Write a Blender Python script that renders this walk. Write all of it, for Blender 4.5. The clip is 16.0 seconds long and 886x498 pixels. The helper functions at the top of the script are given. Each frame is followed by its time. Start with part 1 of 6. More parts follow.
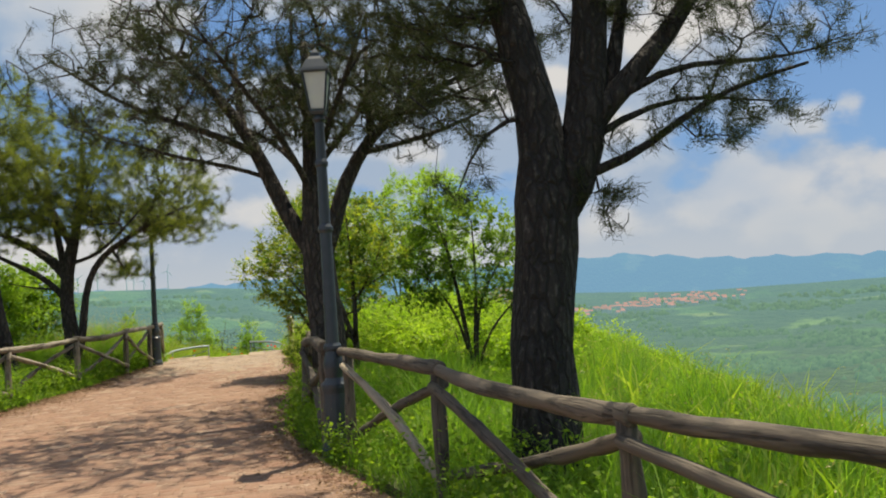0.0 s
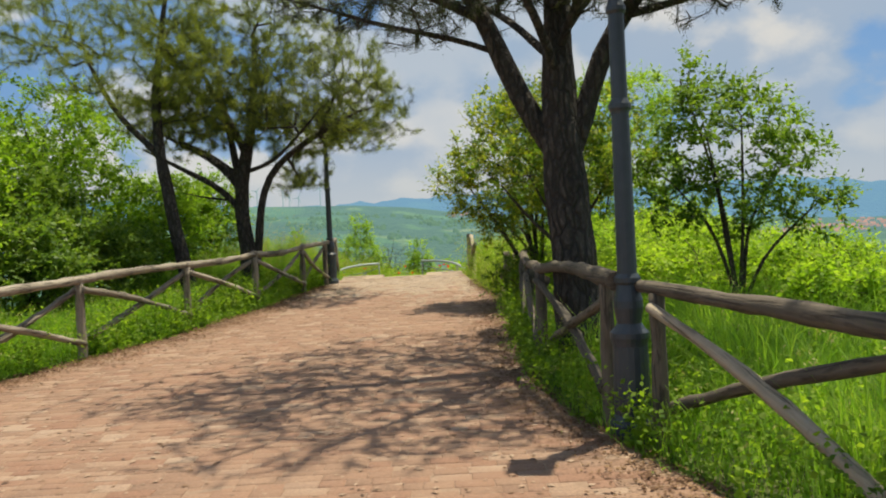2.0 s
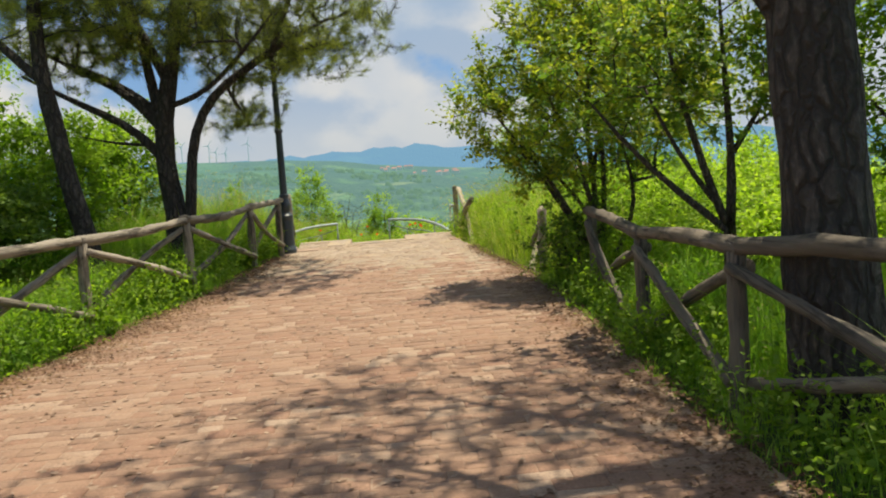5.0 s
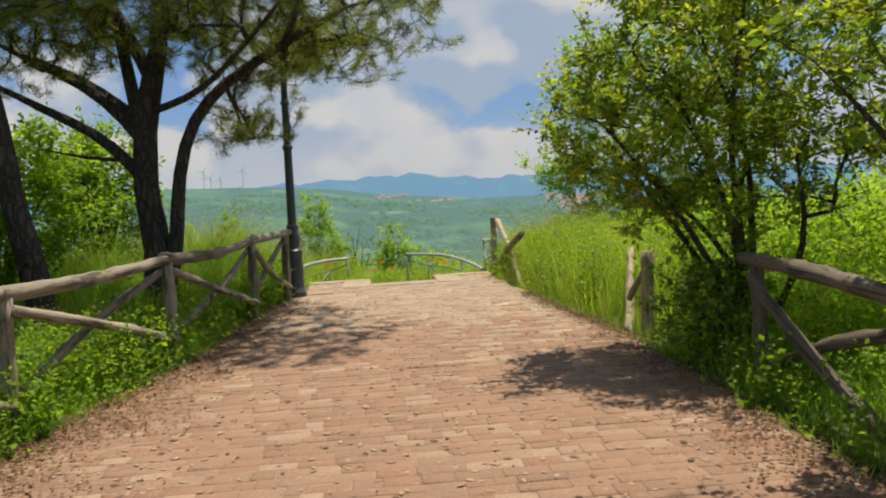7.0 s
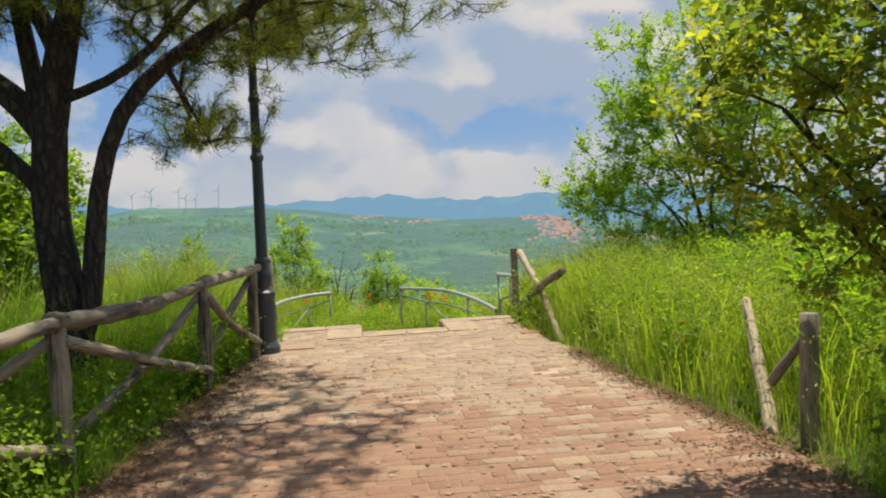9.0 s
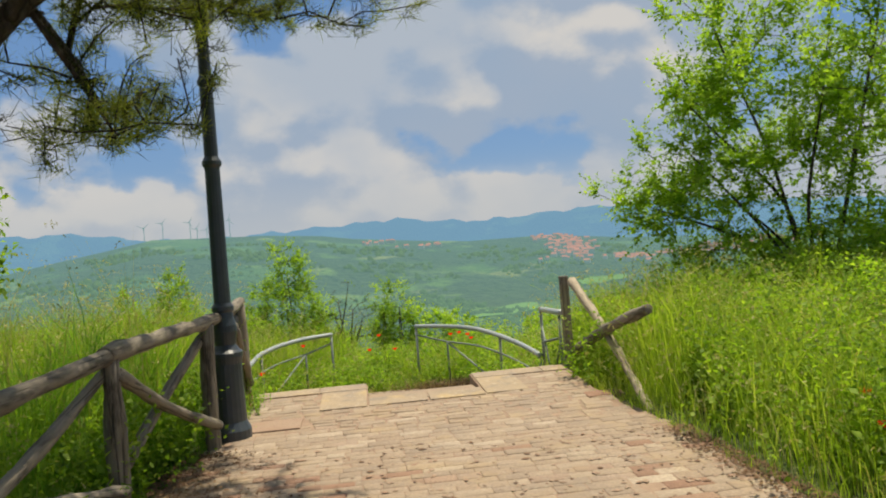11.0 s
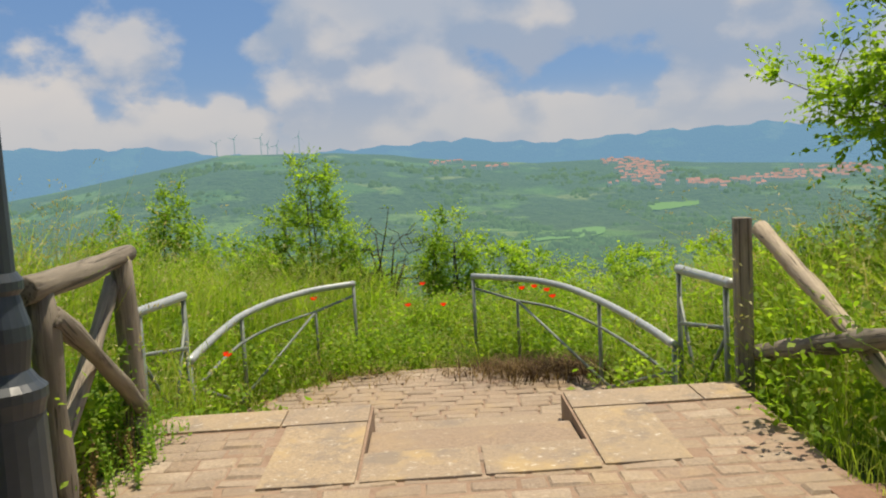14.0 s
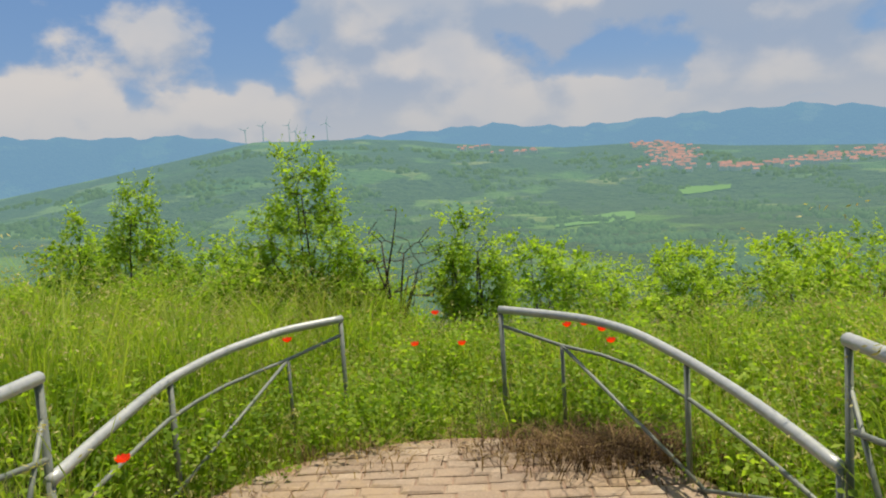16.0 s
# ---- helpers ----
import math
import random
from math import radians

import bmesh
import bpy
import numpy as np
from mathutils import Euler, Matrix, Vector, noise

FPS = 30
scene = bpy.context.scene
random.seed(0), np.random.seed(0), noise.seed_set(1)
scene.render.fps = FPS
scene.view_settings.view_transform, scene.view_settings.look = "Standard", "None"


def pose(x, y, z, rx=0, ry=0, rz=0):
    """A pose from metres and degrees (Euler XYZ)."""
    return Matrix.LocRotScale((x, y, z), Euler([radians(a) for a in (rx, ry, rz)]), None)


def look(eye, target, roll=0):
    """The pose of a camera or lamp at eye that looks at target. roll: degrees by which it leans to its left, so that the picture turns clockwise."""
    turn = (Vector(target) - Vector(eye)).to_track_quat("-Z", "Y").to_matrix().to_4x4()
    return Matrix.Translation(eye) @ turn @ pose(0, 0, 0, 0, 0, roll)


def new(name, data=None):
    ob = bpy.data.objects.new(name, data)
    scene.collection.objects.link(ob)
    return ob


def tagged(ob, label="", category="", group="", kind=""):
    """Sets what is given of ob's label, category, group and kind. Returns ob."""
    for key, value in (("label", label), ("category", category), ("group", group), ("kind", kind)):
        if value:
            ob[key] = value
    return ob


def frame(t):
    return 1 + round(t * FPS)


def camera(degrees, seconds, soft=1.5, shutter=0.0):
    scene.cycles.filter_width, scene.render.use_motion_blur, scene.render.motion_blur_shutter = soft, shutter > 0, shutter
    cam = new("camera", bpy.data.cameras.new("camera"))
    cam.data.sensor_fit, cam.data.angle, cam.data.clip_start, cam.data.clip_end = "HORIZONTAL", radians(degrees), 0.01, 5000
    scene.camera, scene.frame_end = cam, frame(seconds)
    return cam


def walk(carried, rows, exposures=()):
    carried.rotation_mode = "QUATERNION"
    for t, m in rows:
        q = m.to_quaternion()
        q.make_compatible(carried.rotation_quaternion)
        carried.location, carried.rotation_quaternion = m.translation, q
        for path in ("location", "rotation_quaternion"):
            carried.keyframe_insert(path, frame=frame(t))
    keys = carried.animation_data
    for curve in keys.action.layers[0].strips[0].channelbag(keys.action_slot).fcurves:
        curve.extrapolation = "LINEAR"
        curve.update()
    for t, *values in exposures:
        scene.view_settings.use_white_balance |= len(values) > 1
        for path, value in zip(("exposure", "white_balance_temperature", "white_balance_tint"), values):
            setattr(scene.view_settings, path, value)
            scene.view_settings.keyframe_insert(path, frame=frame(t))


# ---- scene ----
cam = camera(58.6, 16.0, soft=2.0)
METRES, EYE, TILT, LEAN, TURN = 22.0, 1.6, 0.0, 0.0, 0.0
ROWS = [
    (0.0, 0.0, 0.0, 0.0, 0.27, 3.91, 3.94),
    (0.5, -0.0188, 0.0256, 0.0002, 4.12, 3.5, 4.06),
    (1.0, -0.0363, 0.0531, 0.001, 7.52, 2.86, 2.81),
    (1.5, -0.0518, 0.0815, 0.0006, 8.54, 0.2, 3.26),
    (2.0, -0.0652, 0.1096, 0.0013, 10.63, -1.27, 2.79),
    (2.5, -0.0791, 0.1404, 0.002, 13.04, -1.28, 3.1),
    (3.0, -0.0901, 0.169, 0.0033, 12.51, -1.47, 3.54),
    (5.5, -0.1589, 0.3137, 0.003, 4.99, -5.29, 3.63),
    (6.0, -0.1703, 0.3426, 0.0033, 5.07, -4.24, 3.45),
    (6.5, -0.1842, 0.3744, 0.006, 5.26, -2.6, 2.96),
    (7.0, -0.1937, 0.4053, 0.0054, 5.27, -2.84, 2.94),
    (7.5, -0.2035, 0.4374, 0.006, 4.5, -3.81, 3.07),
    (8.0, -0.2106, 0.4681, 0.0075, 2.97, -3.88, 3.59),
    (8.5, -0.2192, 0.5003, 0.0098, 3.47, -2.39, 2.41),
    (11.0, -0.2428, 0.6554, 0.0135, 4.38, 0.28, 4.43),
    (11.5, -0.2452, 0.6855, 0.0155, 5.38, 1.78, 2.07),
    (12.0, -0.2488, 0.7173, 0.0157, 6.45, 0.6, 1.67),
    (12.5, -0.2498, 0.7515, 0.0137, 7.19, -1.72, 2.63),
    (13.0, -0.2531, 0.7812, 0.0121, 9.13, -2.14, 1.81),
    (13.5, -0.255, 0.8096, 0.0124, 9.5, -2.78, 2.02),
    (14.0, -0.2592, 0.8371, 0.0122, 9.24, -5.14, 3.11),
    (14.5, -0.2603, 0.8645, 0.0129, 8.22, -7.27, 3.63),
    (15.0, -0.2628, 0.8934, 0.0139, 7.88, -7.48, 3.87),
    (15.5, -0.267, 0.9194, 0.0158, 9.12, -6.8, 4.0),
    (16.0, -0.2723, 0.9468, 0.0172, 11.25, -6.07, 3.57),
]
walk(cam, [(t, pose(0, 0, EYE, TILT, LEAN, TURN) @ pose(METRES * x, METRES * y, METRES * z, 90 + pitch, roll, yaw)) for t, x, y, z, yaw, pitch, roll in ROWS],
     exposures=[(0.0, 0.38, 7250, 7), (1.0, 0.46, 7200, 5), (1.5, 0.38, 7150, 5), (2.0, 0.37, 7200, 5), (3.0, 0.5, 7200, 4), (5.5, 0.42, 7150, 7), (6.0, 0.36, 7200, 9), (7.0, 0.29, 7250, 9), (8.5, 0.39, 7250, 10), (11.0, 0.22, 7250, 7), (12.5, 0.2, 7250, 8), (14.0, 0.22, 7250, 10), (16.0, 0.22, 7250, 10)])

# ---- light ----
SUN_DIR = Vector((0.17, 0.2, 1.0)).normalized()
sun_data = bpy.data.lights.new("sun", "SUN")
sun_data.energy, sun_data.angle, sun_data.color = 5.0, radians(0.6), (1.0, 0.93, 0.80)
sun = new("sun", sun_data)
sun.matrix_basis = look((0, 0, 40), Vector((0, 0, 40)) - SUN_DIR)

sky = bpy.data.worlds.new("sky")
sky.use_nodes = True
scene.world = sky
wt = sky.node_tree
wt.nodes.clear()


def wn(kind, **values):
    n = wt.nodes.new(kind)
    for key, value in values.items():
        n.inputs[key].default_value = value
    return n


def wmath(op, a, b=None):
    n = wt.nodes.new("ShaderNodeMath")
    n.operation = op
    for i, v in enumerate((a, b)):
        if v is None:
            continue
        if isinstance(v, (int, float)):
            n.inputs[i].default_value = v
        else:
            wt.links.new(v, n.inputs[i])
    return n.outputs[0]


def wmix(fac, a, b):
    n = wt.nodes.new("ShaderNodeMixRGB")
    for i, v in enumerate((fac, a, b)):
        if isinstance(v, tuple) or isinstance(v, float):
            n.inputs[i].default_value = v
        else:
            wt.links.new(v, n.inputs[i])
    return n.outputs[0]


def wrange(v, a, b, c=0.0, d=1.0):
    n = wt.nodes.new("ShaderNodeMapRange")
    n.interpolation_type = "SMOOTHSTEP"
    wt.links.new(v, n.inputs[0])
    for i, q in enumerate((a, b, c, d)):
        n.inputs[i + 1].default_value = q
    return n.outputs[0]


nishita = wt.nodes.new("ShaderNodeTexSky")
nishita.sky_type = "NISHITA"
nishita.sun_disc = False
nishita.sun_elevation = math.asin(SUN_DIR.z)
nishita.sun_rotation = math.atan2(SUN_DIR.x, SUN_DIR.y)
nishita.dust_density, nishita.ozone_density = 0.6, 2.5
coord = wt.nodes.new("ShaderNodeTexCoord")
sep = wt.nodes.new("ShaderNodeSeparateXYZ")
wt.links.new(coord.outputs["Generated"], sep.inputs[0])
# heaped clouds all round, flattened towards the horizon
flat = wt.nodes.new("ShaderNodeCombineXYZ")
wt.links.new(sep.outputs[0], flat.inputs[0])
wt.links.new(sep.outputs[1], flat.inputs[1])
wt.links.new(wmath("MULTIPLY", sep.outputs[2], 1.45), flat.inputs[2])


def cloud_noise(scale, detail, rough, offset, distort=0.0):
    add = wt.nodes.new("ShaderNodeVectorMath")
    add.inputs[1].default_value = offset
    wt.links.new(flat.outputs[0], add.inputs[0])
    n = wn("ShaderNodeTexNoise", Scale=scale, Detail=detail, Roughness=rough, Distortion=distort)
    wt.links.new(add.outputs[0], n.inputs["Vector"])
    return n.outputs["Fac"]


def puffs(scale, offset):
    """Rounded heaps, like cauliflower."""
    add = wt.nodes.new("ShaderNodeVectorMath")
    add.inputs[1].default_value = offset
    wt.links.new(flat.outputs[0], add.inputs[0])
    n = wt.nodes.new("ShaderNodeTexVoronoi")
    n.feature = "SMOOTH_F1"
    for key, value in (("Scale", scale), ("Smoothness", 0.25)):
        n.inputs[key].default_value = value
    wt.links.new(add.outputs[0], n.inputs["Vector"])
    return wmath("SUBTRACT", 0.4, n.outputs["Distance"])


def heap(offset):
    """Depth of cloud: wide banks, then heads and smaller heads on them."""
    banks = cloud_noise(2.3, 3.0, 0.5, offset, 0.2)
    heads = wmath("ADD", wmath("MULTIPLY", puffs(7.0, offset), 0.24), wmath("MULTIPLY", puffs(15.0, offset), 0.11))
    wisps = wmath("MULTIPLY", wmath("SUBTRACT", cloud_noise(24.0, 4.0, 0.55, offset), 0.5), 0.13)
    return wmath("ADD", wmath("ADD", banks, heads), wisps)


CLOUDS = Vector((3.1, 7.4, 0.0))
body = heap(tuple(CLOUDS))
lit = heap(tuple(CLOUDS + Vector((0.012, 0.016, 0.045))))
mask = wrange(body, 0.395, 0.455)
low = wrange(sep.outputs[2], 0.035, 0.13, 1.0, 0.0)
mask = wmath("MINIMUM", wmath("ADD", mask, low), 1.0)
shade = wrange(wmath("SUBTRACT", body, lit), -0.06, 0.06)
dark = wrange(cloud_noise(2.6, 5.0, 0.5, (9.0, 1.0, 4.0)), 0.42, 0.64, 0.0, 0.6)
bright = wmix(shade, (2.85, 3.6, 5.0, 1), (5.2, 5.25, 5.6, 1))
cloud = wmix(dark, bright, (2.4, 3.4, 5.1, 1))
cloud = wmix(wmath("MULTIPLY", low, 0.7), cloud, (4.0, 4.4, 5.1, 1))
blue = wmix(0.65, nishita.outputs[0], (0.8, 2.1, 5.0, 1))
both = wmix(mask, blue, cloud)
back = wn("ShaderNodeBackground", Strength=0.1)
wt.links.new(both, back.inputs["Color"])
wout = wt.nodes.new("ShaderNodeOutputWorld")
wt.links.new(back.outputs[0], wout.inputs["Surface"])


# ---- materials ----
class Nodes:
    """A short way to write node materials."""

    def __init__(self, name):
        self.m = bpy.data.materials.new(name)
        self.m.use_nodes = True
        self.t = self.m.node_tree
        self.p = self.t.nodes["Principled BSDF"]
        self.out = self.t.nodes["Material Output"]
        self.co = self.t.nodes.new("ShaderNodeTexCoord")

    def node(self, kind, **values):
        n = self.t.nodes.new(kind)
        for key, value in values.items():
            n.inputs[key].default_value = value
        return n

    def link(self, a, b):
        self.t.links.new(a, b)

    def coords(self, space="Object", scale=(1, 1, 1)):
        n = self.node("ShaderNodeMapping")
        n.inputs["Scale"].default_value = scale
        self.link(self.co.outputs[space], n.inputs["Vector"])
        return n.outputs[0]

    def world_coords(self, scale=(1, 1, 1)):
        g = self.node("ShaderNodeNewGeometry")
        n = self.node("ShaderNodeMapping")
        n.inputs["Scale"].default_value = scale
        self.link(g.outputs["Position"], n.inputs["Vector"])
        return n.outputs[0]

    def noise(self, vec, scale, detail=6.0, rough=0.6):
        n = self.node("ShaderNodeTexNoise", Scale=scale, Detail=detail, Roughness=rough)
        self.link(vec, n.inputs["Vector"])
        return n.outputs["Fac"]

    def ramp(self, fac, *stops):
        n = self.node("ShaderNodeValToRGB")
        e = n.color_ramp.elements
        while len(e) < len(stops):
            e.new(0.5)
        for el, (pos, col) in zip(e, stops):
            el.position, el.color = pos, (*col, 1)
        self.link(fac, n.inputs[0])
        return n.outputs[0]

    def mix(self, fac, a, b, mode="MIX"):
        n = self.node("ShaderNodeMixRGB")
        n.blend_type = mode
        for i, v in enumerate((fac, a, b)):
            if isinstance(v, (int, float)):
                n.inputs[i].default_value = v
            elif isinstance(v, tuple):
                n.inputs[i].default_value = (*v, 1)
            else:
                self.link(v, n.inputs[i])
        return n.outputs[0]

    def calc(self, op, a, b):
        n = self.node("ShaderNodeMath")
        n.operation = op
        for i, v in enumerate((a, b)):
            if isinstance(v, (int, float)):
                n.inputs[i].default_value = v
            else:
                self.link(v, n.inputs[i])
        return n.outputs[0]

    def bump(self, height, strength, distance=0.02):
        n = self.node("ShaderNodeBump", Strength=strength, Distance=distance)
        self.link(height, n.inputs["Height"])
        self.link(n.outputs[0], self.p.inputs["Normal"])

    def done(self, colour=None, rough=0.8, metal=0.0):
        if colour is not None:
            if isinstance(colour, tuple):
                self.p.inputs["Base Color"].default_value = (*colour, 1)
            else:
                self.link(colour, self.p.inputs["Base Color"])
        self.p.inputs["Roughness"].default_value = rough
        self.p.inputs["Metallic"].default_value = metal
        return self.m


def leaf_material(name, dark, mid, pale, through_light=0.35, rough=0.55):
    n = Nodes(name)
    g = n.node("ShaderNodeNewGeometry")
    big = n.noise(n.world_coords(), 1.5, 3.0)
    fac = n.calc("ADD", n.calc("MULTIPLY", g.outputs["Random Per Island"], 0.42), n.calc("MULTIPLY", n.calc("SUBTRACT", big, 0.18), 1.05))
    col = n.ramp(fac, (0.12, dark), (0.5, mid), (0.95, pale))
    n.done(col, rough)
    n.p.inputs["Specular IOR Level"].default_value = 0.22
    tr = n.node("ShaderNodeBsdfTranslucent")
    n.link(n.mix(1.0, col, (1.5, 1.6, 0.6), "MULTIPLY"), tr.inputs["Color"])
    mx = n.node("ShaderNodeMixShader", Fac=through_light)
    n.link(n.p.outputs[0], mx.inputs[1])
    n.link(tr.outputs[0], mx.inputs[2])
    n.link(mx.outputs[0], n.out.inputs["Surface"])
    return n.m


def wood_material(name, dark, mid, pale):
    n = Nodes(name)
    grain = n.noise(n.coords("Object", (38, 38, 2.2)), 1.0, 8.0, 0.65)
    patch = n.noise(n.coords("Object", (5, 5, 1.6)), 1.0, 5.0, 0.6)
    info = n.node("ShaderNodeObjectInfo")
    col = n.mix(n.calc("MULTIPLY", patch, 0.9), n.ramp(grain, (0.3, dark), (0.55, mid), (0.72, pale)), pale)
    shift = n.mix(n.calc("MULTIPLY", info.outputs["Random"], 0.45), col, dark)
    bark = n.ramp(n.noise(n.coords("Object", (9, 9, 2.0)), 1.0, 4.0), (0.52, (0, 0, 0)), (0.6, (1, 1, 1)))
    col = n.mix(n.calc("MULTIPLY", bark, 0.75), shift, dark)
    bare = n.ramp(n.noise(n.coords("Object", (7, 7, 1.1)), 1.0, 5.0, 0.6), (0.56, (0, 0, 0)), (0.66, (1, 1, 1)))
    col = n.mix(n.calc("MULTIPLY", bare, 0.5), col, pale)
    moss = n.ramp(n.noise(n.world_coords((1, 1, 1)), 11.0, 6.0, 0.7), (0.58, (0, 0, 0)), (0.7, (1, 1, 1)))
    col = n.mix(n.calc("MULTIPLY", moss, 0.35), col, (0.09, 0.1, 0.045))
    crack = n.ramp(n.noise(n.coords("Object", (60, 60, 1.2)), 1.0, 3.0, 0.5), (0.36, (0, 0, 0)), (0.42, (1, 1, 1)))
    col = n.mix(1.0, col, n.mix(0.6, (1.0, 1.0, 1.0), crack), "MULTIPLY")
    n.bump(n.mix(0.5, grain, n.mix(0.6, bark, crack)), 0.9, 0.012)
    return n.done(col, 0.85)


def bark_material(name, dark, mid, pale, size=1.0):
    n = Nodes(name)
    v = n.node("ShaderNodeTexVoronoi", Scale=1.0)
    v.feature = "DISTANCE_TO_EDGE"
    warp = n.node("ShaderNodeTexNoise", Scale=7.0, Detail=3.0)
    n.link(n.world_coords(), warp.inputs["Vector"])
    add = n.node("ShaderNodeVectorMath")
    add.operation = "MULTIPLY_ADD"
    n.link(warp.outputs["Color"], add.inputs[0])
    add.inputs[1].default_value = (1.1, 1.1, 0.9)
    n.link(n.world_coords((13 * size, 13 * size, 3.6 * size)), add.inputs[2])
    n.link(add.outputs[0], v.inputs["Vector"])
    fine = n.noise(n.world_coords((30, 30, 14)), 1.0, 7.0, 0.65)
    patch = n.noise(n.world_coords((4, 4, 2)), 1.0, 4.0)
    plate = n.ramp(v.outputs["Distance"], (0.02, (0, 0, 0)), (0.22, (1, 1, 1)))
    col = n.mix(plate, dark, n.ramp(fine, (0.3, dark), (0.55, mid), (0.8, pale)))
    col = n.mix(n.calc("MULTIPLY", patch, 0.6), col, mid)
    n.bump(n.mix(0.35, plate, fine), 1.0, 0.05)
    return n.done(col, 0.9)


def stone_material(name, tones, mortar_like=0.25, soil=(0.26, 0.156, 0.104), lichen=0.0):
    n = Nodes(name)
    g = n.node("ShaderNodeNewGeometry")
    info = n.node("ShaderNodeObjectInfo")
    rnd = n.calc("FRACT", n.calc("ADD", g.outputs["Random Per Island"], info.outputs["Random"]), 0.0)
    col = n.ramp(rnd, *tones)
    fine = n.noise(n.world_coords(), 55.0, 8.0, 0.7)
    blot = n.noise(n.world_coords(), 2.2, 6.0, 0.6)
    wear = n.noise(n.world_coords(), 0.45, 4.0, 0.55)
    col = n.mix(1.0, col, n.ramp(fine, (0.3, (0.62, 0.6, 0.58)), (0.7, (1.25, 1.22, 1.2))), "MULTIPLY")
    col = n.mix(n.ramp(blot, (0.44, (0, 0, 0)), (0.68, (0.8, 0.8, 0.8))), col, soil)
    fleck = n.noise(n.world_coords((1, 1.7, 1)), 15.0, 5.0, 0.75)
    col = n.mix(n.ramp(fleck, (0.6, (0, 0, 0)), (0.7, (0.5, 0.5, 0.5))), col, (0.45, 0.36, 0.27))
    col = n.mix(n.ramp(fleck, (0.3, (0.35, 0.35, 0.35)), (0.38, (0, 0, 0))), col, (0.12, 0.07, 0.045))
    col = n.mix(n.ramp(wear, (0.42, (0, 0, 0)), (0.62, (mortar_like,) * 3)), col, tuple(q * 0.95 for q in soil))
    if lichen:
        moss = n.noise(n.world_coords(), 3.4, 8.0, 0.7)
        gold = n.noise(n.world_coords((1.3, 1.3, 1)), 1.7, 6.0, 0.65)
        spot = n.noise(n.world_coords(), 21.0, 6.0, 0.75)
        col = n.mix(n.ramp(gold, (0.52, (0, 0, 0)), (0.64, (lichen,) * 3)), col, (0.42, 0.3, 0.145))
        col = n.mix(n.ramp(moss, (0.5, (0, 0, 0)), (0.62, (lichen,) * 3)), col, (0.2, 0.165, 0.135))
        col = n.mix(n.ramp(spot, (0.58, (0, 0, 0)), (0.66, (lichen,) * 3)), col, (0.56, 0.5, 0.42))
    n.bump(n.mix(0.5, fine, blot), 0.5, 0.012)
    return n.done(col, 0.88)


def plain_material(name, colour, other, scale, rough, bump=0.2, metal=0.0, space="Object"):
    n = Nodes(name)
    vec = n.coords(space)
    a, b = n.noise(vec, scale, 7.0, 0.65), n.noise(vec, scale * 0.17, 4.0, 0.5)
    col = n.ramp(n.mix(0.5, a, b), (0.35, colour), (0.65, other))
    n.bump(a, bump, 0.005)
    return n.done(col, rough, metal)


WOOD = wood_material("weathered_wood", (0.05, 0.041, 0.031), (0.205, 0.17, 0.13), (0.45, 0.39, 0.31))
WOOD_DARK = wood_material("dark_mossy_wood", (0.026, 0.021, 0.016), (0.11, 0.088, 0.064), (0.25, 0.205, 0.155))
WOOD_PALE = wood_material("bare_bleached_wood", (0.2, 0.155, 0.105), (0.42, 0.335, 0.24), (0.58, 0.5, 0.38))
PINE_BARK = bark_material("pine_bark", (0.007, 0.006, 0.0055), (0.04, 0.034, 0.03), (0.25, 0.22, 0.195))
PINE_BARK_GREY = bark_material("grey_pine_bark", (0.016, 0.013, 0.011), (0.075, 0.062, 0.053), (0.24, 0.2, 0.17))
SHRUB_BARK = bark_material("shrub_bark", (0.04, 0.032, 0.024), (0.12, 0.096, 0.07), (0.22, 0.18, 0.14), 2.5)
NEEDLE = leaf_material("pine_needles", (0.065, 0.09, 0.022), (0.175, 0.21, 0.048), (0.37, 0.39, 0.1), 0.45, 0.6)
# darker needle copy: the crowns' look against the light is in its colour
NEEDLE_DARK = leaf_material("backlit_pine_needles", (0.016, 0.024, 0.012), (0.04, 0.054, 0.022), (0.1, 0.105, 0.048), 0.2, 0.6)
LEAF = leaf_material("shrub_leaves", (0.055, 0.118, 0.016), (0.155, 0.262, 0.033), (0.33, 0.44, 0.07), 0.54, 0.6)
LEAF_DARK = leaf_material("evergreen_leaves", (0.042, 0.09, 0.022), (0.118, 0.2, 0.04), (0.28, 0.37, 0.08), 0.44, 0.45)
OLIVE = leaf_material("olive_green_leaves", (0.09, 0.12, 0.02), (0.25, 0.28, 0.045), (0.46, 0.47, 0.1), 0.6, 0.5)
LEAF_BRIGHT = leaf_material("young_leaves", (0.085, 0.17, 0.02), (0.205, 0.33, 0.04), (0.38, 0.49, 0.09), 0.58, 0.6)
# yellow-green leaves, with some of the sun's brightness put into the colour
LEAF_YELLOW = leaf_material("sunlit_yellow_leaves", (0.11, 0.2, 0.022), (0.265, 0.395, 0.048), (0.46, 0.56, 0.115), 0.5, 0.6)
GRASS = leaf_material("meadow_grass", (0.09, 0.17, 0.018), (0.24, 0.35, 0.04), (0.5, 0.54, 0.15), 0.5, 0.6)
# darker, bluer copy of the meadow grass, with the verge's shade in the colour
GRASS_SHADE = leaf_material("shaded_grass", (0.06, 0.16, 0.026), (0.165, 0.31, 0.046), (0.34, 0.47, 0.095), 0.5, 0.6)
SEED = leaf_material("ripe_seed_heads", (0.22, 0.21, 0.08), (0.4, 0.37, 0.16), (0.55, 0.48, 0.25), 0.3, 0.6)
DRY = leaf_material("dry_stalks", (0.09, 0.05, 0.025), (0.2, 0.13, 0.06), (0.42, 0.31, 0.15), 0.2, 0.8)
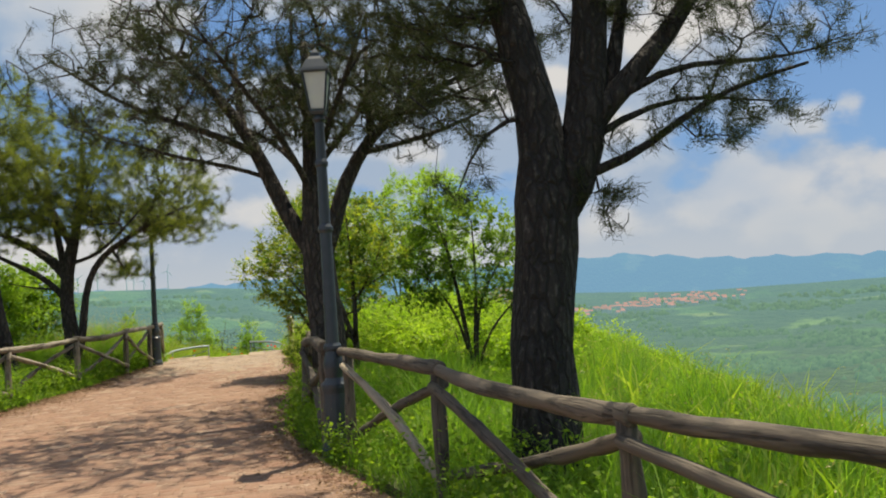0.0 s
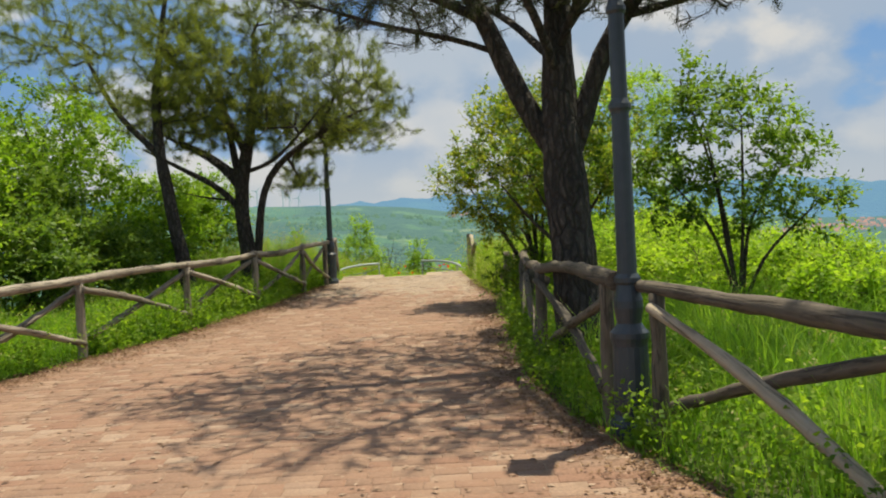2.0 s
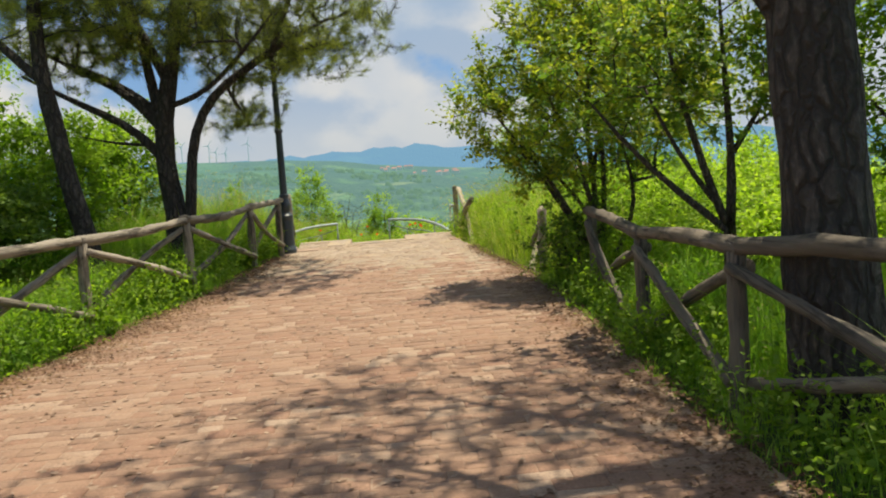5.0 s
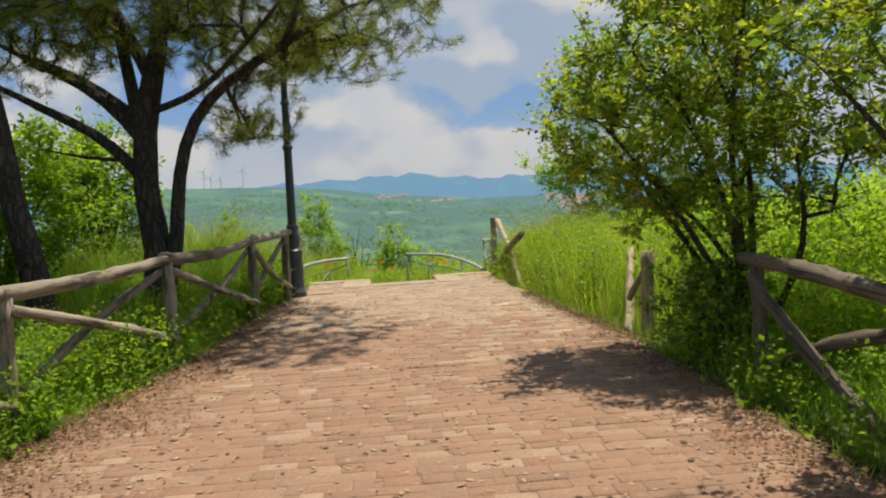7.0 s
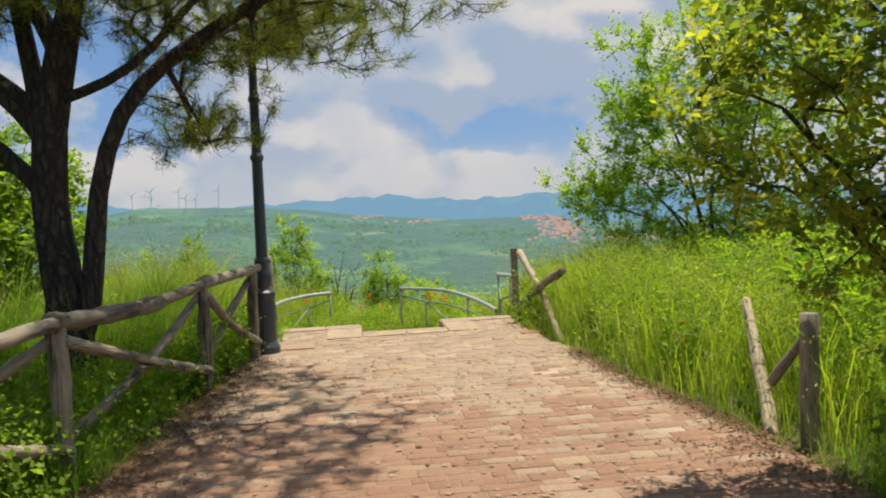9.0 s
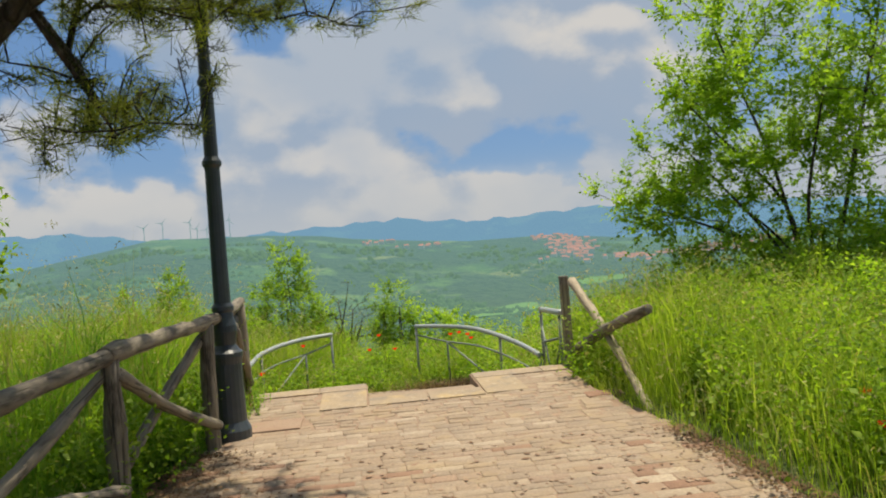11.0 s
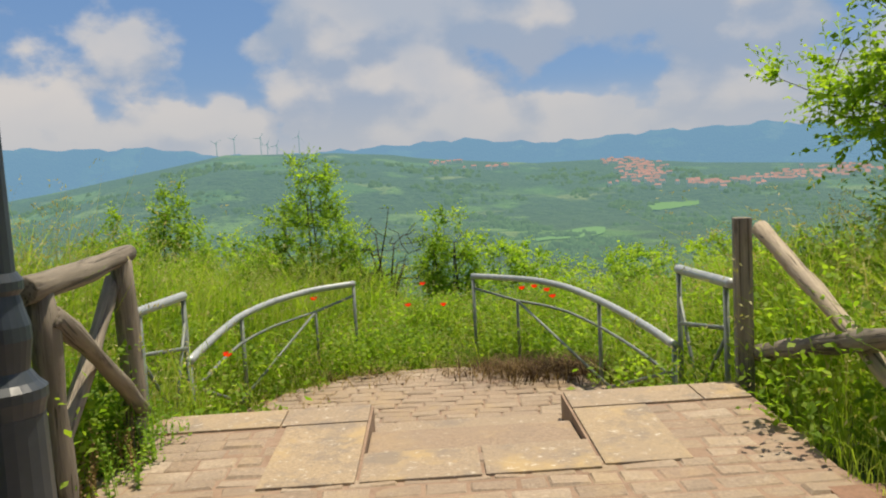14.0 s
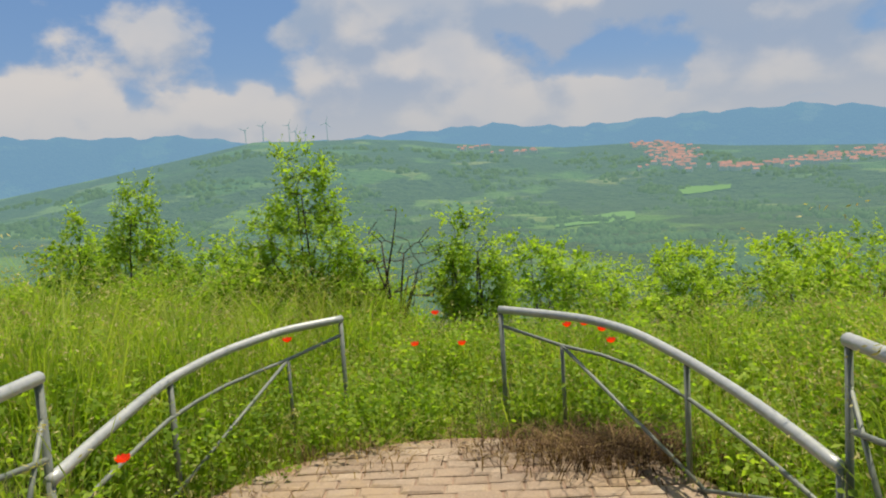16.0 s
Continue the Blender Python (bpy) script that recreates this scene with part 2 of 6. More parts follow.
DRY_DARK = leaf_material("dead_brown_brush", (0.02, 0.012, 0.008), (0.06, 0.036, 0.02), (0.17, 0.11, 0.06), 0.1, 0.85)
LITTER = leaf_material("dead_leaves", (0.05, 0.026, 0.014), (0.13, 0.07, 0.04), (0.3, 0.19, 0.1), 0.1, 0.8)
POPPY = leaf_material("poppy_petals", (0.6, 0.02, 0.008), (0.75, 0.04, 0.012), (0.85, 0.09, 0.03), 0.4, 0.5)
SETT = stone_material("worn_setts", ((0.0, (0.225, 0.122, 0.082)), (0.3, (0.255, 0.152, 0.104)), (0.55, (0.205, 0.126, 0.088)),
                                     (0.78, (0.275, 0.178, 0.124)), (0.92, (0.34, 0.252, 0.188)), (1.0, (0.19, 0.1, 0.068))))
SETT_PALE = stone_material("pale_terrace_setts", ((0.0, (0.28, 0.21, 0.152)), (0.3, (0.325, 0.252, 0.185)), (0.55, (0.265, 0.205, 0.155)),
                                                  (0.8, (0.345, 0.275, 0.205)), (0.93, (0.4, 0.33, 0.255)), (1.0, (0.27, 0.185, 0.135))), 0.3, (0.27, 0.2, 0.143), 0.25)
SLAB = stone_material("yellow_stone_slabs", ((0.0, (0.37, 0.285, 0.18)), (0.5, (0.345, 0.27, 0.19)), (1.0, (0.3, 0.235, 0.17))), 0.3, (0.29, 0.225, 0.16), 0.75)
CHIP = stone_material("grit", ((0.0, (0.3, 0.2, 0.14)), (0.6, (0.36, 0.27, 0.2)), (0.8, (0.1, 0.06, 0.04)), (1.0, (0.16, 0.09, 0.05))), 0.0)
BEDDING = plain_material("gritty_bedding", (0.2, 0.128, 0.088), (0.32, 0.225, 0.16), 26.0, 0.95, 0.5, 0.0)
IRON = plain_material("dark_painted_iron", (0.026, 0.036, 0.047), (0.048, 0.06, 0.074), 9.0, 0.4, 0.1)
STEEL = plain_material("grey_painted_steel", (0.30, 0.33, 0.34), (0.47, 0.49, 0.48), 16.0, 0.45, 0.25, 0.35)
STEEL_DULL = plain_material("dull_green_grey_steel", (0.11, 0.135, 0.125), (0.24, 0.265, 0.24), 14.0, 0.6, 0.3, 0.2)
FROST = plain_material("frosted_glass", (0.62, 0.63, 0.6), (0.72, 0.72, 0.68), 6.0, 0.35, 0.05)


def far_material(name, haze, reach, floor_haze=0.0):
    """Land in the distance: woods and fields, with its airlight mixed in as emission by distance."""
    n = Nodes(name)
    pos = n.world_coords()
    v = n.node("ShaderNodeTexVoronoi", Scale=0.0085)
    warp = n.node("ShaderNodeTexNoise", Scale=0.006, Detail=4.0)
    n.link(pos, warp.inputs["Vector"])
    add = n.node("ShaderNodeVectorMath")
    add.operation = "MULTIPLY_ADD"
    n.link(warp.outputs["Color"], add.inputs[0])
    add.inputs[1].default_value = (160, 160, 0)
    n.link(pos, add.inputs[2])
    n.link(add.outputs[0], v.inputs["Vector"])
    sepc = n.node("ShaderNodeSeparateColor")
    n.link(v.outputs["Color"], sepc.inputs[0])
    field = n.ramp(sepc.outputs[0], (0.0, (0.045, 0.11, 0.02)), (0.4, (0.075, 0.16, 0.025)), (0.8, (0.12, 0.21, 0.04)), (1.0, (0.2, 0.24, 0.07)))
    wood = n.ramp(n.noise(pos, 0.05, 6.0, 0.7), (0.3, (0.016, 0.04, 0.012)), (0.7, (0.06, 0.11, 0.03)))
    woods = n.ramp(n.noise(pos, 0.0045, 6.0, 0.62), (0.4, (0, 0, 0)), (0.47, (1, 1, 1)))
    col = n.mix(woods, field, wood)
    n.bump(n.mix(0.4, n.noise(pos, 0.011, 4.0, 0.6), n.noise(pos, 0.06, 3.0, 0.6)), 1.0, 45.0)
    n.done(col, 0.95)
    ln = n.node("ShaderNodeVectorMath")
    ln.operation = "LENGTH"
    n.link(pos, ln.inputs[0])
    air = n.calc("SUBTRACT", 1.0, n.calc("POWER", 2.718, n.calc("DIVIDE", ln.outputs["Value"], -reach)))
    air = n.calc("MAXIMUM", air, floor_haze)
    # bluish haze as emission, taking over from the surface colour as distance grows
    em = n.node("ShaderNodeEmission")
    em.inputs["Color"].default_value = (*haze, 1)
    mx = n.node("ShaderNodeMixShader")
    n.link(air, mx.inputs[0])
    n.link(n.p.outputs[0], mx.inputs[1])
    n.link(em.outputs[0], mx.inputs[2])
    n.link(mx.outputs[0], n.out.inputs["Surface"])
    return n.m


FAR_LAND = far_material("hazed_fields_and_woods", (0.145, 0.31, 0.37), 3300.0)
FAR_HILLS = far_material("hazed_distant_hills", (0.15, 0.31, 0.50), 2000.0, 0.84)


# One colour for small far things, partly replaced by glowing blue-green haze.
def far_hazed(name, colour, air):
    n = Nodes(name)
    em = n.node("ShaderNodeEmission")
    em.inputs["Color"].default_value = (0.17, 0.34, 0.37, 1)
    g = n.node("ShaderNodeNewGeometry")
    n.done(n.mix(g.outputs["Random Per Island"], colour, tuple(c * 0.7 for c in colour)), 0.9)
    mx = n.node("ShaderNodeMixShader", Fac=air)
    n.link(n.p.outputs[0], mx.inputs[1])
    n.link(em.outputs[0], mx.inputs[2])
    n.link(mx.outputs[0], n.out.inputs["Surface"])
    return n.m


# the last value is the share of emissive haze over the colour
FAR_ROOF = far_hazed("far_terracotta_roofs", (0.55, 0.19, 0.14), 0.42)
FAR_WALL = far_hazed("far_house_walls", (0.56, 0.5, 0.45), 0.5)
FAR_TREE = far_hazed("far_trees", (0.045, 0.11, 0.02), 0.34)
FAR_FIELD = far_hazed("far_mown_field", (0.11, 0.25, 0.05), 0.3)
TURBINE = far_hazed("far_pale_mast", (0.6, 0.66, 0.72), 0.55)


def soil():
    n = Nodes("verge_soil")
    pos = n.world_coords()
    col = n.ramp(n.noise(pos, 1.3, 7.0, 0.65), (0.3, (0.03, 0.06, 0.012)), (0.5, (0.06, 0.1, 0.02)), (0.7, (0.12, 0.13, 0.04)))
    col = n.mix(n.ramp(n.noise(pos, 9.0, 5.0), (0.4, (0, 0, 0)), (0.7, (0.6, 0.6, 0.6))), col, (0.09, 0.06, 0.035))
    n.bump(n.noise(pos, 22.0, 6.0, 0.7), 0.8, 0.04)
    return n.done(col, 0.95)


SOIL = soil()


# ---- mesh helpers ----
def array_mesh(name, verts, faces, material, parent=None, slots=None):
    """A mesh object from arrays: faces all have the same number of corners."""
    me = bpy.data.meshes.new(name)
    verts, faces = np.asarray(verts, dtype=np.float32), np.asarray(faces, dtype=np.int32)
    k = faces.shape[1]
    me.vertices.add(len(verts))
    me.vertices.foreach_set("co", verts.ravel())
    me.loops.add(faces.size)
    me.loops.foreach_set("vertex_index", faces.ravel())
    me.polygons.add(len(faces))
    me.polygons.foreach_set("loop_start", np.arange(0, faces.size, k, dtype=np.int32))
    mats = material if isinstance(material, (list, tuple)) else [material]
    for m in mats:
        me.materials.append(m)
    if slots is not None:
        me.polygons.foreach_set("material_index", np.asarray(slots, dtype=np.int32))
    me.update(calc_edges=True)
    me.validate()
    ob = new(name, me)
    if parent is not None:
        ob.parent = parent
    return ob


def list_mesh(name, verts, faces, material, parent=None, smooth=True):
    me = bpy.data.meshes.new(name)
    me.from_pydata([tuple(v) for v in verts], [], [tuple(f) for f in faces])
    me.materials.append(material)
    if smooth:
        me.polygons.foreach_set("use_smooth", [True] * len(me.polygons))
    me.update()
    ob = new(name, me)
    if parent is not None:
        ob.parent = parent
    return ob


def part(name, bm, material, parent, label=""):
    me = bpy.data.meshes.new(name)
    bm.to_mesh(me)
    bm.free()
    me.materials.append(material)
    ob = new(name, me)
    ob.parent = parent
    return tagged(ob, label)


def thing(name, place, label, category, group="", kind=""):
    ob = new(name)
    ob.location = place
    ob.empty_display_size = 0.2
    return tagged(ob, label, category, group, kind)


def sweep(points, radii, sides, caps=True, squash=1.0):
    """A tube along points; returns verts and faces."""
    pts = [Vector(p) for p in points]
    verts, faces = [], []
    ref = None
    for i, p in enumerate(pts):
        d = (pts[min(i + 1, len(pts) - 1)] - pts[max(i - 1, 0)]).normalized()
        if ref is None:
            ref = d.orthogonal().normalized()
        ref = (ref - d * ref.dot(d))
        ref = ref.normalized() if ref.length > 1e-5 else d.orthogonal().normalized()
        side = d.cross(ref)
        for k in range(sides):
            a = 2 * math.pi * k / sides
            verts.append(p + (ref * math.cos(a) + side * (math.sin(a) * squash)) * radii[i])
    for i in range(len(pts) - 1):
        for k in range(sides):
            a, b = i * sides + k, i * sides + (k + 1) % sides
            faces.append((a, b, b + sides, a + sides))
    if caps:
        faces.append(tuple(reversed(range(sides))))
        faces.append(tuple(range((len(pts) - 1) * sides, len(pts) * sides)))
    return verts, faces


def pole(name, a, b, r0, r1, material, parent, rng, bend=0.012, label=""):
    """A rough round pole from a to b, built along its own z axis, bowed and knotty."""
    a, b = Vector(a), Vector(b)
    length = (b - a).length
    n = max(4, int(length / 0.16))
    bx, by = rng.uniform(-1, 1) * bend * length, rng.uniform(-1, 1) * bend * length
    pts, rad = [], []
    for i in range(n + 1):
        s = i / n
        bow = math.sin(math.pi * s)
        pts.append((bx * bow + rng.uniform(-1, 1) * 0.004, by * bow + rng.uniform(-1, 1) * 0.004, s * length))
        knot = 0.16 if rng.random() < 0.12 else 0.0
        rad.append((r0 + (r1 - r0) * s) * (1 + knot + rng.uniform(-0.09, 0.08)))
    pts = [(pts[0][0], pts[0][1], -0.004)] + pts + [(pts[-1][0], pts[-1][1], length + 0.004)]
    rad = [rad[0] * 0.86] + rad + [rad[-1] * 0.86]
    verts, faces = sweep(pts, rad, 11)
    off = Vector((rng.uniform(0, 50), rng.uniform(0, 50), 0))
    verts = [v + Vector((v.x, v.y, 0)) * 0.22 * noise.noise(Vector((v.x * 14, v.y * 14, v.z * 3.5)) + off) for v in verts]
    ob = list_mesh(name, verts, faces, material)
    turn = (b - a).to_track_quat("Z", "Y").to_matrix().to_4x4()
    ob.parent = parent
    ob.matrix_basis = Matrix.Translation(a - parent.location) @ turn
    return tagged(ob, label)


def lathe(bm, profile, sides, centre=(0, 0, 0)):
    """Turns a profile of (radius, height) round a vertical axis into bm."""
    rings = []
    for r, z in profile:
        rings.append([bm.verts.new((centre[0] + r * math.cos(2 * math.pi * k / sides), centre[1] + r * math.sin(2 * math.pi * k / sides), centre[2] + z)) for k in range(sides)])
    for lo, hi in zip(rings, rings[1:]):
        for k in range(sides):
            bm.faces.new((lo[k], lo[(k + 1) % sides], hi[(k + 1) % sides], hi[k]))
    bm.faces.new(list(reversed(rings[0])))
    bm.faces.new(rings[-1])
    return bm


def box(bm, lo, hi, bevel=0.0):
    r = bmesh.ops.create_cube(bm, size=1.0, matrix=Matrix.Translation([(p + q) / 2 for p, q in zip(lo, hi)]) @ Matrix.Diagonal([q - p for p, q in zip(lo, hi)] + [1]))
    if bevel:
        edges = list({e for v in r["verts"] for e in v.link_edges})
        bmesh.ops.bevel(bm, geom=edges, offset=bevel, segments=2, affect="EDGES", profile=0.7)
    return bm


# ---- the land ----
def path_z(y):
    return 0.156 + 0.027 * (np.clip(y, -30.0, 23.4) - 8.5)


AZ_TOP = [(-180, 0.2), (-60, -0.4), (-28.8, -0.25), (-17.9, -0.35), (-9, 0.15), (-3.4, 0.76), (2.5, 0.72), (10.5, 1.5), (13, 1.9), (17, 2.27), (24.5, 2.41), (29, 1.58), (33.9, 0.72), (40.6, -0.36), (60, -1.5), (180, -0.5)]
AZ_FAR = [(-180, 2.0), (-29, 1.35), (-20, 1.8), (-17.9, 2.0), (-13.5, 2.6), (-10.7, 2.53), (-5.9, 2.5), (1.2, 2.18), (4.5, 2.4), (7.6, 2.77), (11, 2.6), (16, 2.42), (22, 2.2), (25.6, 2.5), (29, 3.1), (33.6, 3.14), (40, 3.41), (60, 3.0), (180, 2.0)]
HILL = (-5.8, 18.0)


def wave(x, y, seed, size, octaves=4):
    """Rolling values about 0 on arrays, from turned sines."""
    rng = np.random.RandomState(seed)
    total, amp = np.zeros_like(x, dtype=float), 1.0
    for _ in range(octaves):
        for _ in range(3):
            a, ph = rng.uniform(0, 2 * np.pi, 2)
            total = total + amp * np.sin((x * np.cos(a) + y * np.sin(a)) * 2 * np.pi / size + ph) / 3
        size, amp = size * 0.47, amp * 0.5
    return total


def soft_slope(d, bend, limit):
    """0 before the brink, then curving down to a steady slope."""
    d = np.maximum(d, 0.0)
    knee = limit / (2 * bend)
    return np.where(d < knee, bend * d * d, bend * knee * knee + limit * (d - knee))


def land(x, y):
    x, y = np.asarray(x, dtype=float), np.asarray(y, dtype=float)
    r = np.hypot(x - HILL[0], y - HILL[1])
    az = np.degrees(np.arctan2(-(x - HILL[0]), y - HILL[1]))
    near = path_z(y) - 0.05
    brow_r = soft_slope(x - 2.05 + 0.05 * np.maximum(0, y - 10), 0.09, 0.5)
    brow_l = soft_slope(-10.6 - x, 0.035, 0.3)
    brow_f = soft_slope(y - 23.6, 0.045, 0.21)
    near = near - np.sqrt(brow_r ** 2 + brow_f ** 2 + brow_l ** 2)
    # the sunk landing below the terrace
    pit = np.clip((y - 22.0) / 1.0, 0, 1) * np.clip((2.75 - np.abs(x + 7.0)) / 0.8, 0, 1) * np.clip((29.0 - y) / 1.6, 0, 1)
    near = near - 0.74 * pit * pit * (3 - 2 * pit) + np.clip((y - 25.0) / 3, 0, 1) * 0.35 * pit
    near = near + 0.05 * wave(x, y, 4, 3.0, 2) * np.clip((np.abs(x + 5.2) - 3.2) / 2, 0, 1)
    top = np.interp(az, *zip(*AZ_TOP))
    far = np.interp(az, *zip(*AZ_FAR)) + 0.09 * np.sin(az * 1.9 + 1) + 0.05 * np.sin(az * 4.3) + 0.03 * np.sin(az * 9.1 + 2)
    lr = np.log(np.maximum(r, 1.0))
    stops = np.log([40, 90, 200, 450, 900, 1500, 2100, 2600, 2900, 3300, 3700, 4250, 4600, 4900])
    base = [-7, -13.5, -12.5, -9.0, -6.0, -3.6]
    elev = np.zeros_like(r)
    cols = [np.full_like(r, b) for b in base] + [top - 1.15, top, top - 0.25, top - 1.6, top - 1.4, far, far - 0.4, far - 2.0]
    for i in range(len(stops) - 1):
        f = np.clip((lr - stops[i]) / (stops[i + 1] - stops[i]), 0, 1)
        sel = (lr >= stops[i]) & (lr <= stops[i + 1] + 1e-9)
        f = f * f * (3 - 2 * f) * 0.5 + f * 0.5
        elev = np.where(sel, cols[i] * (1 - f) + cols[i + 1] * f, elev)
    roll = wave(x, y, 9, 900.0, 5) * np.clip((r - 150) / 800, 0, 1) * np.where(r < 2350, 9.0, np.where(r > 3900, 5.0, 2.0))
    hilly = r * np.tan(np.radians(elev)) + roll * np.clip((4300 - r) / 300, 0.25, 1)
    f = np.clip((r - 24.0) / 60.0, 0, 1)
    f = f * f * (3 - 2 * f)
    return near * (1 - f) + hilly * f


def land_z(x, y):
    return float(land(np.array([x]), np.array([y]))[0])


def build_ground():
    # fine angular steps where the walk looks, coarse behind it
    fine = np.arange(-75, 80, 0.5)
    coarse = np.arange(80, 285, 4.0)
    az = np.radians(np.concatenate([fine, coarse]))
    rad = np.concatenate([np.arange(0.25, 34, 0.3), np.geomspace(34, 2100, 95), np.linspace(2150, 4900, 75)])
    A, R = np.meshgrid(az, rad)
    X, Y = HILL[0] - R * np.sin(A), HILL[1] + R * np.cos(A)
    Z = land(X, Y)
    na, nr = len(az), len(rad)
    verts = np.stack([X, Y, Z], -1).reshape(-1, 3)
    i, j = np.meshgrid(np.arange(nr - 1), np.arange(na), indexing="ij")
    j2 = (j + 1) % na
    faces = np.stack([i * na + j, i * na + j2, (i + 1) * na + j2, (i + 1) * na + j], -1).reshape(-1, 4)
    ring = np.repeat(rad[:-1], na)
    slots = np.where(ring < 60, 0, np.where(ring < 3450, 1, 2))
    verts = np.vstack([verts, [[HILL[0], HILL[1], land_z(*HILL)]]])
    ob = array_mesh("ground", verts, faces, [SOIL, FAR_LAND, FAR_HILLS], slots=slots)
    ob.data.polygons.foreach_set("use_smooth", [True] * len(ob.data.polygons))
    tagged(ob, "grassy hilltop falling to a wide green valley with blue hills", "ground", kind="structure")


build_ground()


def at_angle(az, el):
    """Where a line of sight from the hilltop at these angles meets the far land."""
    rs = np.geomspace(250, 3200, 500)
    x, y = HILL[0] - rs * np.sin(radians(az)), HILL[1] + rs * np.cos(radians(az))
    z = land(x, y)
    e = np.degrees(np.arctan2(z - 2.0, rs))
    hit = np.nonzero(e >= el)[0]
    k = hit[0] if len(hit) else len(rs) - 1
    return float(x[k]), float(y[k]), float(z[k])


def build_town():
    rng = random.Random(12)
    verts, faces, slots = [], [], []
    # streets of houses on the slope: (azimuth, elevation, spread, spread, number)
    quarters = [(-3.6, 0.35, 0.7, 0.1, 26), (-4.6, -0.1, 0.9, 0.22, 50), (-5.4, -0.75, 0.9, 0.28, 60), (-9.4, -1.45, 1.1, 0.10, 34), (-12.6, -1.35, 1.4, 0.16, 34),
                (-15.5, -1.15, 1.5, 0.16, 40), (-18.5, -0.95, 1.4, 0.14, 40), (5.0, 0.45, 1.0, 0.05, 10), (8.5, 0.95, 1.0, 0.05, 10)]
    for az, el, sa, se, number in quarters:
        for _ in range(number):
            x, y, z = at_angle(rng.gauss(az, sa), rng.gauss(el, se))
            w, d, h = rng.uniform(8, 18), rng.uniform(8, 11), rng.uniform(5, 10)
            turn = Matrix.Translation((x, y, z - 2)) @ Matrix.Rotation(rng.uniform(-0.5, 0.5), 4, "Z")
            n = len(verts)
            for q in ((-w, -d, 0), (w, -d, 0), (w, d, 0), (-w, d, 0), (-w, -d, h + 2), (w, -d, h + 2), (w, d, h + 2), (-w, d, h + 2), (-w, 0, h + 6), (w, 0, h + 6)):
                verts.append(turn @ Vector((q[0] / 2, q[1] / 2, q[2])))
            for f, s in (((0, 1, 5, 4), 0), ((1, 2, 6, 5), 0), ((2, 3, 7, 6), 0), ((3, 0, 4, 7), 0), ((4, 5, 9, 8), 1), ((7, 8, 9, 6), 1), ((5, 6, 9), 0), ((4, 8, 7), 0)):
                faces.append([n + i for i in f])
                slots.append(s)
    me = bpy.data.meshes.new("town")
    me.from_pydata([tuple(v) for v in verts], [], faces)
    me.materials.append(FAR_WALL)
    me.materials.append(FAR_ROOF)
    me.polygons.foreach_set("material_index", slots)
    tagged(new("town", me), "distant town of red tiled roofs on the far slope", "town", kind="stuff")


build_town()


def build_far_woods():
    rng = np.random.RandomState(5)
    n = 60000
    az = np.radians(rng.uniform(-36, 48, n))
    r = np.exp(rng.uniform(np.log(130), np.log(2350), n))
    x, y = HILL[0] - r * np.sin(az), HILL[1] + r * np.cos(az)
    keep = (wave(x, y, 21, 320.0, 4) + 0.12 * rng.normal(size=n)) > 0.30
    x, y, r = x[keep][:15000], y[keep][:15000], r[keep][:15000]
    z = land(x, y)
    unit = np.array([(1, 0, 0.2), (0.3, 0.95, 0.15), (-0.8, 0.6, 0.25), (-0.8, -0.6, 0.2), (0.3, -0.95, 0.2), (0.5, 0.35, 0.85), (-0.2, 0.5, 0.9), (-0.45, -0.25, 0.95), (0.35, -0.45, 0.8), (0.1, 0.05, 1.15)])
    tri = np.array([(0, 1, 5), (1, 6, 5), (1, 2, 6), (2, 7, 6), (2, 3, 7), (3, 8, 7), (3, 4, 8), (4, 0, 8), (0, 5, 8), (5, 6, 9), (6, 7, 9), (7, 8, 9), (8, 5, 9)])
    size = rng.uniform(1.8, 5.0, len(x)) * (1 + r / 1700)
    jitter = rng.uniform(0.75, 1.25, (len(x), len(unit), 1))
    verts = unit[None] * jitter * size[:, None, None] * np.array([1, 1, 1.15]) + np.stack([x, y, z - 0.4 * size], -1)[:, None]
    faces = tri[None] + (np.arange(len(x)) * len(unit))[:, None, None]
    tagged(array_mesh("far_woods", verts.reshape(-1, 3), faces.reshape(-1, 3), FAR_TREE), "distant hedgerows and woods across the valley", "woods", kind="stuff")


build_far_woods()


def far_field(az0, az1, el0, el1, skew):
    n = 14
    verts, faces = [], []
    for i in range(n + 1):
        for j in range(5):
            s, t = i / n, j / 4
            width = math.sin(math.pi * min(max(s * 0.92 + 0.04, 0), 1)) ** 0.35 * (0.8 + 0.2 * math.sin(5 * s + az0))
            el = (el0 + el1) / 2 + (t - 0.5) * (el1 - el0) * width + skew * (s - 0.5)
            x, y, z = at_angle(az0 + (az1 - az0) * s, el)
            verts.append((x, y, land_z(x, y) + 1.5))
    for i in range(n):
        for j in range(4):
            a = i * 5 + j
            faces.append((a, a + 1, a + 6, a + 5))
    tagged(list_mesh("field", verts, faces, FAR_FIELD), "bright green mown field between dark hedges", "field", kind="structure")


far_field(3.4, -2.2, -5.0, -4.2, 0.5)
far_field(-5.2, -8.6, -3.1, -2.5, 0.2)


